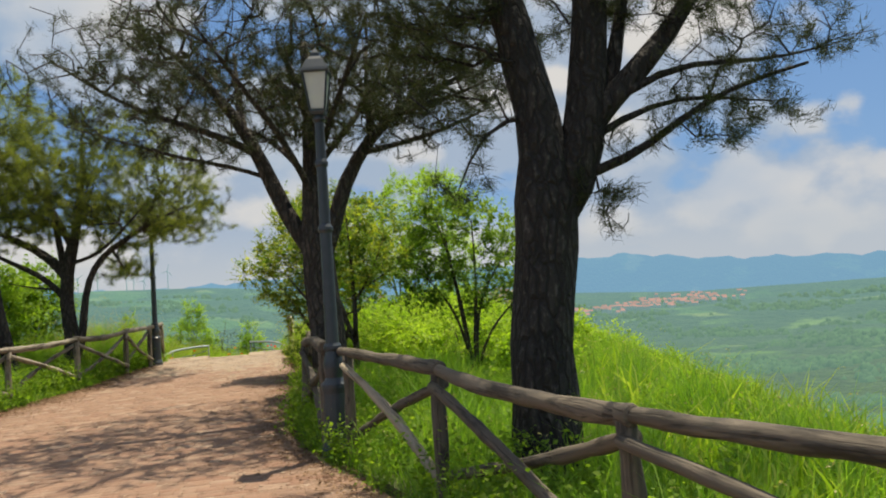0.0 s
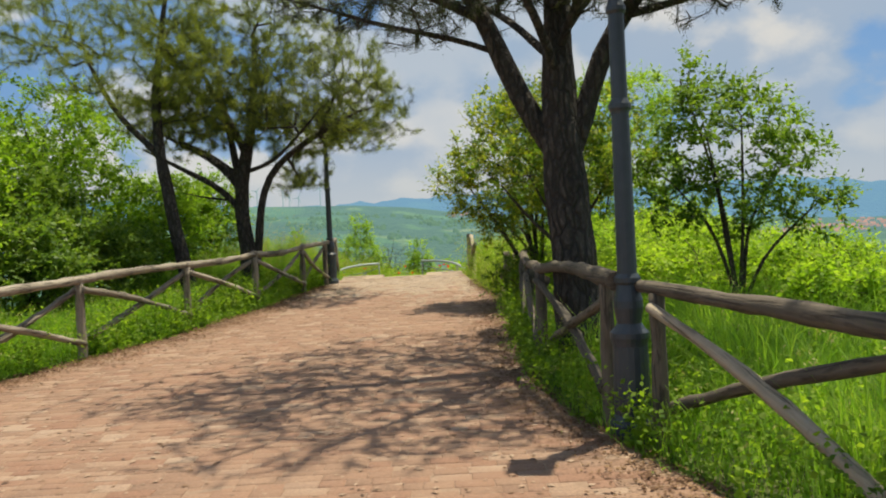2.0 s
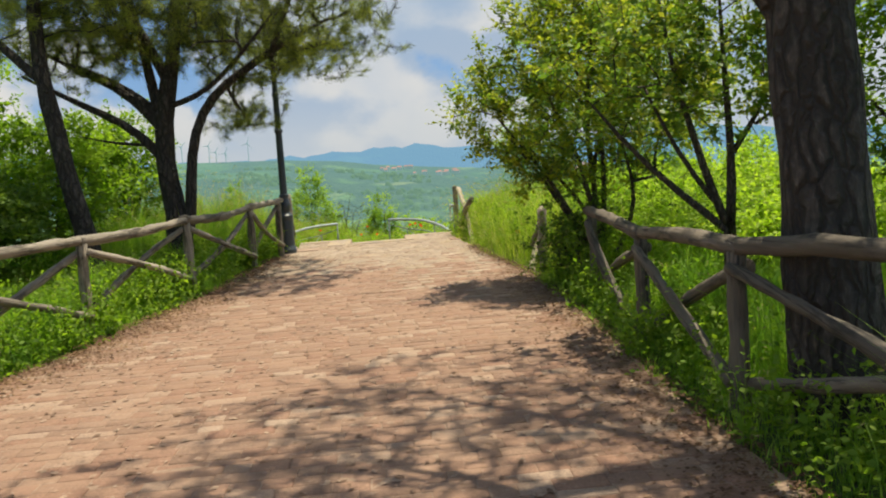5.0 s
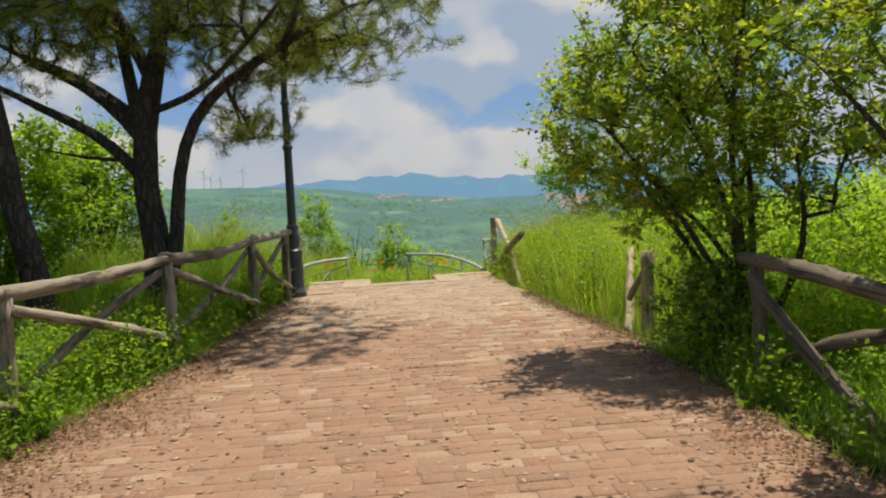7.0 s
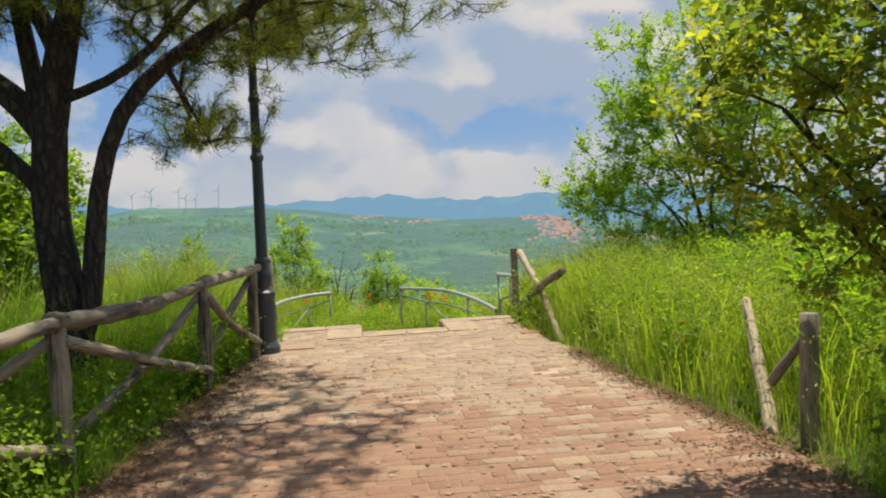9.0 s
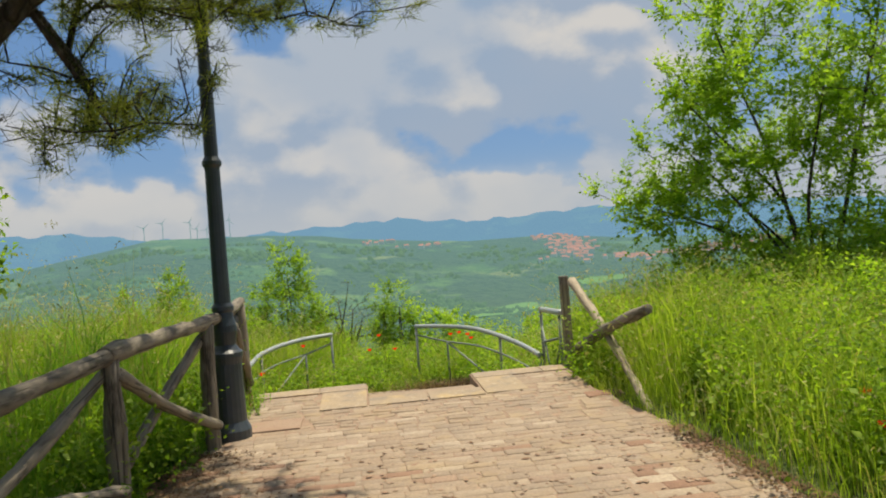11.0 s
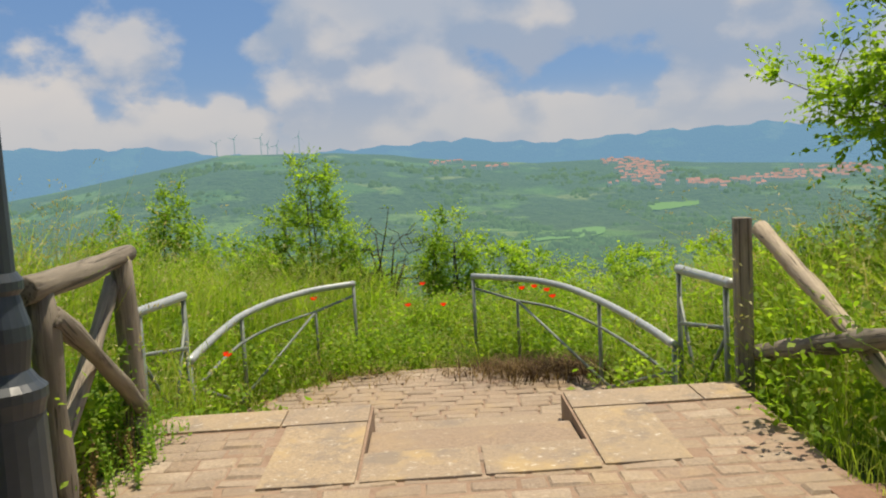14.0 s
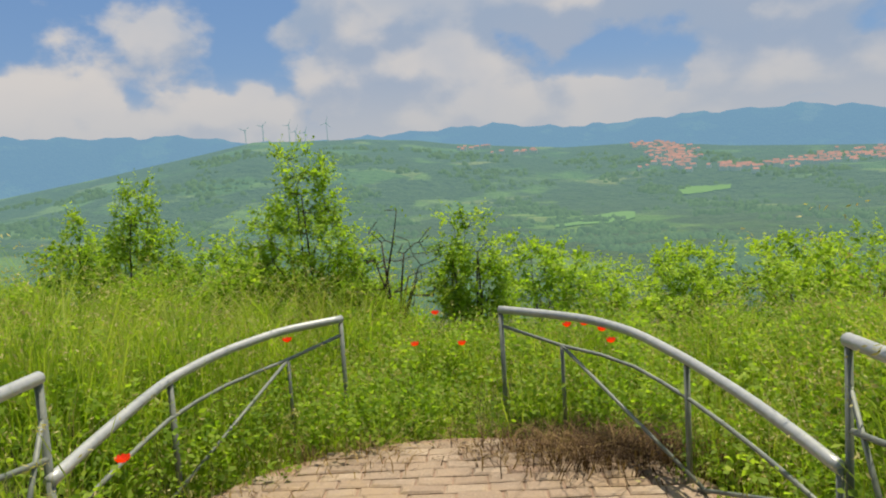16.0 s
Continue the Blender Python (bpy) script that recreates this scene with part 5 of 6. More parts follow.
shrub("tree", "airy young tree with bright green leaves beside the terrace", -1.3, 25.0, 11,
      [(-2.7, 25.0, 2.35, 1.1, 1.2, 0.55), (-1.6, 25.0, 3.5, 1.4, 1.4, 0.8), (-0.2, 24.9, 2.8, 1.5, 1.4, 1.4), (-3.3, 25.1, 2.4, 0.5, 0.7, 0.5), (-2.4, 25.0, 4.5, 0.75, 0.9, 0.6), (-0.4, 24.8, 4.9, 1.4, 1.2, 1.0), (-2.65, 25.0, 3.55, 0.6, 0.8, 0.3), (-2.3, 25.0, 1.4, 1.2, 1.0, 0.5), (-0.6, 25.0, 1.4, 1.5, 1.2, 0.6), (-3.0, 25.0, 3.0, 0.5, 0.6, 0.25), (-1.7, 24.7, 0.95, 1.5, 1.1, 0.6), (-0.3, 24.2, 1.1, 1.4, 1.1, 0.8)], 1000, 43,
      [("sprays", LEAF_BRIGHT, 4, 10, 0.36, 0.085, 0.9), ("sprays", LEAF_YELLOW, 4, 9, 0.34, 0.082, 0.8)], S, height=0.9, shell=0.5)
shrub("tree", "thin young tree with dark green leaves behind the fence", 0.4, 13.0, 7,
      [(0.05, 13.0, 2.9, 0.7, 0.7, 0.45), (1.0, 13.0, 2.45, 0.6, 0.7, 0.35), (-0.4, 13.0, 2.15, 0.5, 0.6, 0.5), (0.5, 13.2, 1.8, 0.8, 0.7, 0.5), (-0.1, 13.1, 3.4, 0.35, 0.4, 0.4), (0.6, 13.0, 3.0, 0.4, 0.5, 0.3), (1.3, 12.9, 1.7, 0.4, 0.5, 0.4)], 300, 44,
      [("sprays", LEAF_DARK, 3, 7, 0.24, 0.09, 1.0), ("sprays", LEAF, 2, 7, 0.24, 0.085, 0.6)], S, height=0.8, shell=0.55)
for k, (x, y, top, w, m) in enumerate(((1.3, 17.5, 1.5, 1.3, LEAF_YELLOW), (-0.6, 17.2, 1.6, 1.2, LEAF_YELLOW), (3.0, 17.0, 0.4, 1.0, LEAF_YELLOW), (0.3, 19.5, 1.8, 1.3, LEAF_BRIGHT), (3.9, 15.6, -0.2, 0.8, LEAF_YELLOW), (5.4, 16.5, -1.1, 0.9, LEAF_YELLOW), (-0.9, 22.0, 1.6, 1.2, LEAF_BRIGHT),
                                       (1.8, 14.4, 1.25, 0.8, LEAF_YELLOW), (0.3, 14.8, 1.4, 1.0, LEAF_YELLOW), (-0.9, 15.0, 1.2, 0.8, LEAF_YELLOW), (1.2, 11.8, 0.9, 0.6, LEAF_BRIGHT), (-0.2, 17.6, 1.9, 1.0, LEAF_YELLOW), (-1.6, 18.6, 1.6, 1.0, LEAF_BRIGHT))):
    z = land_z(x, y)
    shrub("shrub", "low yellow-green bush on the slope", x, y, 5, [(x, y, (top + z) / 2 + 0.15, w, w, max(0.35, (top - z) / 2 - 0.1)), (x + 0.5 * w, y, (top + z) / 2, w * 0.6, w * 0.7, max(0.3, (top - z) / 3))], 190, 60 + k, [("sprays", m, 4, 7, 0.26, 0.085, 1.0)], S, height=0.7)
for k, (x, y, top, w, m) in enumerate(((-11.2, 19.0, 3.3, 1.2, LEAF), (-12.6, 17.2, 5.2, 1.7, LEAF), (-13.8, 19.6, 5.6, 1.9, LEAF), (-11.2, 21.5, 3.4, 1.1, LEAF), (-10.6, 14.2, 2.2, 1.1, LEAF_DARK), (-10.8, 11.6, 2.6, 1.3, LEAF), (-14.0, 14.8, 5.4, 1.9, LEAF_BRIGHT), (-12.0, 13.6, 4.5, 1.6, LEAF), (-12.4, 9.4, 3.6, 1.5, LEAF), (-10.6, 16.2, 2.1, 1.0, LEAF_DARK), (-11.6, 15.2, 3.2, 1.2, LEAF_DARK))):
    z = land_z(x, y)
    h = top - z
    shrub("shrub" if h < 2.5 else "tree", "leafy green bush behind the pole fence" if h < 2.5 else "leafy green tree behind the pole fence", x, y, 7,
          [(x, y, z + h * 0.78, w * 0.8, w * 0.8, h * 0.2), (x + 0.5 * w, y - 0.3, z + h * 0.55, w * 0.65, w * 0.7, h * 0.16), (x - 0.6 * w, y + 0.2, z + h * 0.62, w * 0.6, w * 0.7, h * 0.16), (x + 0.1 * w, y - 0.5, z + h * 0.36, w * 0.8, w * 0.7, h * 0.14)], 330, 80 + k,
          [("sprays", m, 4, 7, 0.34, 0.12, 1.0)], S, height=1.1)

B = "bushes beyond the landing"
for k, (x, y, top, w, m, n, label) in enumerate((
        (-9.95, 31.0, 2.35, 0.75, LEAF, 170, "upright leafy young tree on the slope"), (-10.9, 31.0, 1.1, 0.6, LEAF, 90, "leafy green bush on the slope"),
        (-12.5, 31.0, 1.85, 0.65, LEAF, 130, "leafy green bush on the slope"), (-13.9, 31.6, 1.55, 0.5, LEAF, 80, "slender leafy bush on the slope"), (-14.9, 30.4, 0.9, 0.8, LEAF_BRIGHT, 110, "leafy green bush on the slope"),
        (-7.65, 31.0, 1.35, 0.35, LEAF, 60, "sparse upright bush with pale leaves"), (-8.05, 31.3, 1.45, 0.22, LEAF, 36, "sparse upright bush with pale leaves"), (-11.6, 33.0, 0.6, 0.8, LEAF_BRIGHT, 90, "leafy green bush on the slope"),
        (-11.6, 29.6, 0.75, 0.75, LEAF, 110, "leafy green bush among tall grass"), (-13.1, 29.0, 0.8, 0.85, LEAF_BRIGHT, 120, "leafy green bush among tall grass"), (-14.6, 28.2, 1.0, 0.95, LEAF, 130, "leafy green bush among tall grass"), (-10.5, 30.2, 0.8, 0.7, LEAF, 100, "leafy green bush among tall grass"), (-9.4, 31.6, 0.7, 0.7, LEAF_BRIGHT, 90, "leafy green bush among tall grass"))):
    z = land_z(x, y)
    h = top - z
    shrub("shrub", label, x, y, 6, [(x, y, z + h * 0.78, w * 0.62, w * 0.6, h * 0.22), (x, y, z + h * 0.5, w * 1.2, w, h * 0.26), (x + 0.5 * w, y, z + h * 0.3, w * 0.9, w * 0.8, h * 0.24)], int(n * 1.7), 110 + k, [("sprays", LEAF if m == LEAF else LEAF_BRIGHT, 2, 7, 0.24, 0.08, 0.8), ("sprays", LEAF_BRIGHT, 3, 7, 0.28, 0.08, 0.85), ("sprays", LEAF_YELLOW, 2, 7, 0.28, 0.08, 0.6)], B, height=0.6)
z = land_z(-8.75, 31.0)
shrub("shrub", "half-dead bush of bare grey-brown twigs", -8.75, 31.0, 9, [(-8.75, 31, 0.9, 0.6, 0.5, 0.8), (-9.1, 31, 0.5, 0.5, 0.4, 0.7), (-8.45, 31, 0.6, 0.4, 0.4, 0.7)], 80, 130, [("leaves", LEAF, 6, 0.08, 0.05, 0.35)], B, twig=0.011, height=0.7)
for k in range(16):
    r2 = random.Random(200 + k)
    x, y = -7.0 + k * 1.15 + r2.uniform(-0.4, 0.4), 38.0 + r2.uniform(-1.5, 4.0) + k * 0.1
    z = land_z(x, y)
    h = r2.uniform(2.0, 2.9)
    shrub("shrub", "rounded yellow-green bush far down the slope", x, y, 4, [(x, y, z + h * 0.55, 1.15, 1.1, h * 0.45), (x + 0.5, y - 0.4, z + h * 0.4, 0.8, 0.8, h * 0.35)], 140, 140 + k, [("sprays", LEAF_YELLOW if k % 3 else LEAF_BRIGHT, 4, 6, 0.32, 0.14, 1.0)], B, height=0.7)
for k in range(9):
    r2 = random.Random(300 + k)
    x, y = -12.0 - k * 1.7 + r2.uniform(-0.4, 0.4), 35.0 + r2.uniform(-2.5, 2.0) - k * 0.7
    z = land_z(x, y)
    h = r2.uniform(1.9, 2.9)
    shrub("shrub", "rounded green bush far down the slope", x, y, 4, [(x, y, z + h * 0.55, 1.1, 1.0, h * 0.45)], 140, 170 + k, [("sprays", LEAF_BRIGHT if k % 2 else LEAF, 4, 6, 0.32, 0.13, 1.0)], B, height=0.7)


# ---- grass ----
def blades(rng, x, y, height, width, lean=0.35):
    n = len(x)
    z = land(x, y) - 0.03
    base = np.stack([x, y, z], -1)
    a = rng.uniform(0, 2 * np.pi, n)
    side = np.stack([np.cos(a), np.sin(a), np.zeros(n)], -1) * width[:, None]
    b = rng.uniform(0, 2 * np.pi, n)
    bend = np.stack([np.cos(b), np.sin(b), np.zeros(n)], -1) * (height * rng.uniform(0.1, 1.0, n) * lean)[:, None]
    up = np.zeros((n, 3))
    up[:, 2] = height
    mid = base + up * 0.55 + bend * 0.3
    tip = base + up * (1 - 0.25 * lean) + bend
    verts = np.stack([base - side, base + side, mid - side * 0.8, mid + side * 0.8, tip], 1).reshape(-1, 3)
    tri = np.array([(0, 1, 3), (0, 3, 2), (2, 3, 4)])
    return verts, (tri[None] + (np.arange(n) * 5)[:, None, None]).reshape(-1, 3), tip


def seed_heads(rng, tips, length):
    """Loose nodding ears: a few small husks down a bowed stalk end."""
    n, k = len(tips), 5
    a = rng.uniform(0, 2 * np.pi, n)
    out = np.stack([np.cos(a), np.sin(a), np.zeros(n)], -1)
    s = np.linspace(0, 1, k)[None, :, None]
    L = (length * rng.uniform(0.7, 1.2, n))[:, None, None]
    c = tips[:, None] + out[:, None] * s * L * 0.7 + np.array([0, 0, 1.0]) * (s * 0.5 - s * s * 0.75) * L + rng.normal(size=(n, k, 3)) * 0.006
    c = c.reshape(-1, 3)
    m = len(c)
    d = unit_rows(np.repeat(out, k, axis=0) * 0.6 + rng.normal(size=(m, 3)) * 0.5 - np.array([0, 0, 0.5]))
    sd = unit_rows(np.cross(d, rng.normal(size=(m, 3)))) * 0.0055
    verts = np.stack([c, c + d * 0.014 - sd, c + d * 0.036, c + d * 0.014 + sd], 1).reshape(-1, 3)
    return verts, np.arange(4 * m).reshape(-1, 4)


def off_paving(x, y, margin=0.0):
    inside = (x > left_x(y) + margin) & (x < right_x(y) - margin) & (y < front_y(x) + 0.05)
    pit = np.hypot(x + 6.95, y - 25.0) < 1.72 + 0.12 * np.sin(x * 9) + 0.1 * np.sin(y * 7 + x * 4)
    stair = (x > -7.3) & (x < -5.6) & (y > 22) & (y < 25)
    brush = ((x + 6.1) / 0.8) ** 2 + ((y - 26.7) / 0.5) ** 2 < 1
    return ~(inside | pit | stair | brush)


def meadow(name, label, n, seed, area, tall, material, width=(0.002, 0.0046), ears=0.0, margin=0.05, lean=0.75):
    rng = np.random.RandomState(seed)
    x0, x1, y0, y1 = area
    x, y = rng.uniform(x0, x1, n), rng.uniform(y0, y1, n)
    h = tall(x, y) * rng.uniform(0.45, 1.15, n) * (1 + 0.55 * wave(x, y, seed, 1.3, 3))
    keep = off_paving(x, y, margin) & (h > 0.04)
    x, y, h = x[keep], y[keep], h[keep]
    w = rng.uniform(*width, len(x)) * (0.7 + 0.5 * h)
    v, f, tip = blades(rng, x, y, h, w, lean)
    tagged(array_mesh(name, v, f, material), label, "grass", kind="stuff")
    if ears:
        sel = (rng.uniform(size=len(x)) < ears) & (h > 0.35)
        if sel.sum():
            v, f = seed_heads(rng, tip[sel], 0.16)
            tagged(array_mesh("seed_heads", v, f, SEED), "pale nodding seed heads of tall wild oats", "grass", kind="stuff")


def verge_height(x, y):
    """Short at the paving's edge, rank behind the fences."""
    d = np.maximum(np.maximum(left_x(y) - x, x - right_x(y)), np.maximum(y - front_y(x), 0.0))
    h = 0.2 + 0.5 * np.clip(d / 0.5, 0, 1)
    return h * (1 + 0.42 * np.clip((y - 15) / 4, 0, 1) * np.clip((x + 5) / 1, 0, 1) * np.clip((26.5 - y) / 2, 0, 1)) * np.where(x < -7, 0.85, 1.0) * (1 + 0.75 * np.clip((y - 17.5) / 2, 0, 1) * np.clip((-8.0 - x) / 0.5, 0, 1)) * (1 + 0.1 * np.clip((y - 27) / 1.5, 0, 1))


meadow("grass", "tall rank green grass on the verge", 80000, 1, (-4.9, 3.6, 1.5, 16.5), verge_height, GRASS_SHADE, ears=0.02)
meadow("grass", "tall sunny meadow grass beside the terrace", 42000, 2, (-4.9, 1.8, 15.5, 27.5), verge_height, GRASS, ears=0.1)
meadow("grass", "rank green grass and weeds under the fence", 62000, 3, (-11.5, -7.2, 8.0, 22.0), verge_height, GRASS_SHADE, ears=0.03)
meadow("grass", "tall meadow grass round the sunken landing", 62000, 4, (-13.5, -2.5, 21.0, 31.0), lambda x, y: np.minimum(verge_height(x, y), 0.26 + 0.85 * np.clip((np.hypot(x + 6.95, y - 25.0) - 1.75) / 0.8, 0, 1)), GRASS, ears=0.22)
meadow("grass", "ripe straw-coloured stalks in the meadow round the landing", 9000, 24, (-13.5, -2.5, 22.4, 31.0), lambda x, y: np.minimum(verge_height(x, y), 0.2 + 0.9 * np.clip((np.hypot(x + 6.95, y - 25.0) - 1.75) / 0.8, 0, 1)), SEED, (0.0015, 0.0032), 0.3)
meadow("grass", "ripe straw-coloured stalks beside the terrace", 4500, 25, (-4.9, 1.8, 15.5, 27.5), verge_height, SEED, (0.0015, 0.0032), 0.35)
meadow("grass", "tall wild oats behind the fence by the terrace", 900, 28, (-10.6, -8.3, 19.2, 24.0), lambda x, y: 1.25 + 0 * x, SEED, (0.0016, 0.003), 0.7, lean=0.35)
meadow("grass", "tall green grass behind the fence by the terrace", 5000, 29, (-10.6, -8.2, 17.5, 24.0), lambda x, y: 1.05 + 0 * x, GRASS, (0.002, 0.004), 0.1, lean=0.6)
meadow("grass", "meadow grass on the falling slope", 42000, 5, (-26, 16, 29.0, 46.0), lambda x, y: 0.55 + 0 * x, GRASS, (0.009, 0.017), 0.01)
meadow("grass", "meadow grass on the falling slope", 32000, 6, (1.5, 12, 2.0, 30.0), lambda x, y: 0.6 + 0 * x, GRASS, (0.008, 0.015), 0.01)
meadow("grass", "meadow grass under the bushes", 26000, 7, (-18, -11, 8.0, 31.0), lambda x, y: 0.6 + 0 * x, GRASS_SHADE, (0.006, 0.012))


meadow("grass", "meadow grass beside the start of the path", 26000, 30, (-14.0, -8.2, -5.0, 8.2), lambda x, y: 0.55 + 0 * x, GRASS_SHADE, (0.005, 0.01))
meadow("grass", "meadow grass beside the start of the path", 16000, 31, (1.8, 8.0, -5.0, 2.2), lambda x, y: 0.55 + 0 * x, GRASS, (0.005, 0.01))


def weeds(name, label, n, seed, test, area, size, material, count=9, tall=0.5):
    """Low leafy plants at the edges of the paving."""
    rng = np.random.RandomState(seed)
    x, y = rng.uniform(area[0], area[1], n), rng.uniform(area[2], area[3], n)
    keep = off_paving(x, y, 0.1) & test(x, y)
    x, y = x[keep], y[keep]
    c = np.stack([x, y, land(x, y) + rng.uniform(0.02, 1.0, len(x)) ** 1.4 * tall * np.where(y > 15, 1.3, 1.0)], -1)
    v, f = leaf_arrays(rng, c, count, 0.07, size)
    tagged(array_mesh(name, v, f, material), label, "weeds", kind="stuff")


weeds("weeds", "leafy green weeds along the edge of the path", 5500, 8, lambda x, y: (x - right_x(y) < 1.1) & (x > right_x(y) - 0.1) & ((y < 20.2) | (x > -3.4)) & ((y < 16.2) | (y > 18.6)), (-4.9, 2.5, 2.0, 23.0), 0.045, LEAF)
weeds("weeds", "leafy green weeds along the edge of the path", 5000, 9, lambda x, y: (left_x(y) - x < 1.5) & (x < left_x(y) + 0.1), (-10.0, -7.0, 8.0, 23.0), 0.046, LEAF)
weeds("weeds", "fresh green weeds along the edge of the path", 4500, 18, lambda x, y: (x - right_x(y) < 1.3) & (x > right_x(y)), (-4.9, 2.5, 2.0, 15.6), 0.05, LEAF, 11, 0.55)
weeds("weeds", "tall leafy weeds in the sunny grass", 3800, 12, lambda x, y: (x > right_x(y)) & ((y < 20.2) | (x > -3.4)) & ((y < 16.2) | (x > -2.6)), (-4.9, 1.5, 15.0, 26.0), 0.042, LEAF_BRIGHT, 16, 0.85)
weeds("weeds", "dark leafy weeds in the sunny grass", 5000, 13, lambda x, y: (x > right_x(y) + 0.5) & ((y < 20.2) | (x > -3.6)), (-4.5, 1.5, 15.0, 26.0), 0.042, LEAF, 15, 0.8)
weeds("weeds", "leafy weeds among the meadow grass", 4000, 11, lambda x, y: y > 22, (-15.0, 1.0, 22.0, 31.0), 0.06, LEAF_BRIGHT, 15, 0.6)
weeds("weeds", "leafy green weeds round the sunken landing", 2600, 10, lambda x, y: (np.hypot(x + 6.95, y - 25) < 3.4) & (np.hypot(x + 6.95, y - 25) > 1.85), (-10.0, -3.5, 22.0, 28.5), 0.05, LEAF)


def herbs(label, n, seed, test, area, tall, leaf, material, leaves=12, margin=0.02):
    """Leafy-stemmed meadow herbs standing in the grass."""
    rng = np.random.RandomState(seed)
    x, y = rng.uniform(area[0], area[1], n), rng.uniform(area[2], area[3], n)
    keep = off_paving(x, y, margin) & test(x, y) & (wave(x, y, seed, 1.7, 3) + rng.normal(size=n) * 0.35 > -0.15)
    c = np.stack([x[keep], y[keep], land(x[keep], y[keep])], -1)
    up = np.tile(np.array([[0, 0, 1.0]]), (len(c), 1))
    v, f = spray_arrays(rng, c, up, 3, leaves, tall, leaf, 0.8, 0.22)
    tagged(array_mesh("herbs", v, f, material), label, "weeds", kind="stuff")


herbs("leafy-stemmed green herbs in the meadow beside the terrace", 2600, 51, lambda x, y: (x > right_x(y) + 0.3) & ((y < 20.6) | (x > -3.9)) & ((y > 18.6) | (x > -2.5)), (-4.9, 1.0, 15.8, 27.5), 0.7, 0.075, LEAF)
herbs("leafy-stemmed pale herbs in the meadow beside the terrace", 1500, 52, lambda x, y: (x > right_x(y) + 0.3) & ((y < 20.6) | (x > -3.9)) & ((y > 18.6) | (x > -2.5)), (-4.9, 1.0, 15.8, 27.5), 0.85, 0.07, LEAF_YELLOW)
herbs("leafy herbs crowding round the sunken landing", 2600, 53, lambda x, y: (np.hypot(x + 6.95, y - 25.0) < 5.5) & (np.hypot(x + 6.95, y - 25.0) > 2.0), (-12.5, -2.5, 22.0, 30.5), 0.55, 0.075, LEAF)
herbs("bright leafy herbs crowding round the sunken landing", 3000, 54, lambda x, y: np.hypot(x + 6.95, y - 25.0) > 2.15, (-14.0, -2.0, 22.6, 31.0), 0.66, 0.08, LEAF_BRIGHT)
herbs("leafy-stemmed green herbs under the pole fence", 2400, 55, lambda x, y: x < left_x(y), (-10.5, -7.3, 8.0, 22.3), 0.5, 0.085, LEAF)
herbs("grey-green weeds spilling over the terrace edge", 420, 57, lambda x, y: x > -8.5, (-8.5, -7.6, 21.2, 22.7), 0.36, 0.034, GRASS_SHADE, 14, 0.24)
herbs("dry brown weeds spilling over the terrace edge", 200, 58, lambda x, y: x > -8.5, (-8.4, -7.6, 21.2, 22.7), 0.26, 0.026, DRY, 14, 0.2)
herbs("leafy-stemmed green herbs in the rank grass", 1500, 56, lambda x, y: x > right_x(y), (-3.0, 3.2, 3.0, 16.0), 0.42, 0.08, LEAF)


def build_litter():
    rng = np.random.RandomState(14)
    n = 52000
    y = rng.uniform(2.0, 20.4, n)
    left = rng.uniform(size=n) < 0.62
    d = np.abs(rng.normal(size=n)) * np.where(left, 0.24 + 0.22 * np.clip(wave(y * 0, y, 5, 1.5, 3) + 0.3, 0, 1) * np.clip((y - 9) / 3, 0, 1), np.where(y > 17.0, 0.14, 0.34))
    x = np.where(left, left_x(y) + d - 0.1, right_x(y) - d * 0.9 + 0.1)
    z = np.where(off_paving(x, y), land(x, y) + 0.05, path_z(y)) + 0.012
    c = np.stack([x, y, z], -1)
    a = rng.uniform(0, 2 * np.pi, n)
    dv = np.stack([np.cos(a), np.sin(a), rng.normal(size=n) * 0.2], -1)
    sd = np.stack([-np.sin(a), np.cos(a), rng.normal(size=n) * 0.25], -1)
    L = rng.uniform(0.012, 0.036, (n, 1))
    v = np.stack([c, c + dv * L * 0.5 - sd * L * 0.3, c + dv * L, c + dv * L * 0.5 + sd * L * 0.3], 1).reshape(-1, 3)
    tagged(array_mesh("leaf_litter", v, np.arange(4 * n).reshape(-1, 4), LITTER), "brown dead leaves and needles along the path's edges", "litter", kind="stuff")


build_litter()


def build_chips():
    """Small pale stones and bits of bark strewn over the setts."""
    rng = np.random.RandomState(19)
    n = 5000
    y = rng.uniform(1.0, 20.4, n)
    x = left_x(y) + rng.uniform(0, 1, n) * (right_x(y) - left_x(y))
    keep = on_paving(x, y, 0.1)
    x, y = x[keep], y[keep]
    c = np.stack([x, y, path_z(y) + 0.004], -1)
    n = len(c)
    L = rng.uniform(0.006, 0.024, (n, 1, 1)) * np.array([1.5, 0.9, 0.4])
    a = rng.uniform(0, 6.28, n)
    u = np.array([(1, 0, 0), (0, 1, 0), (-1, 0, 0), (0, -1, 0), (0, 0, 1)])
    v = u[None] * L * rng.uniform(0.7, 1.3, (n, 5, 1))
    v = np.stack([v[..., 0] * np.cos(a)[:, None] - v[..., 1] * np.sin(a)[:, None], v[..., 0] * np.sin(a)[:, None] + v[..., 1] * np.cos(a)[:, None], v[..., 2]], -1) + c[:, None]
    t = np.array([(0, 1, 4), (1, 2, 4), (2, 3, 4), (3, 0, 4)])
    f = t[None] + (np.arange(n) * 5)[:, None, None]
    tagged(array_mesh("gravel", v.reshape(-1, 3), f.reshape(-1, 3), CHIP), "pale grit and bark crumbs strewn over the path", "gravel", kind="stuff")


build_chips()


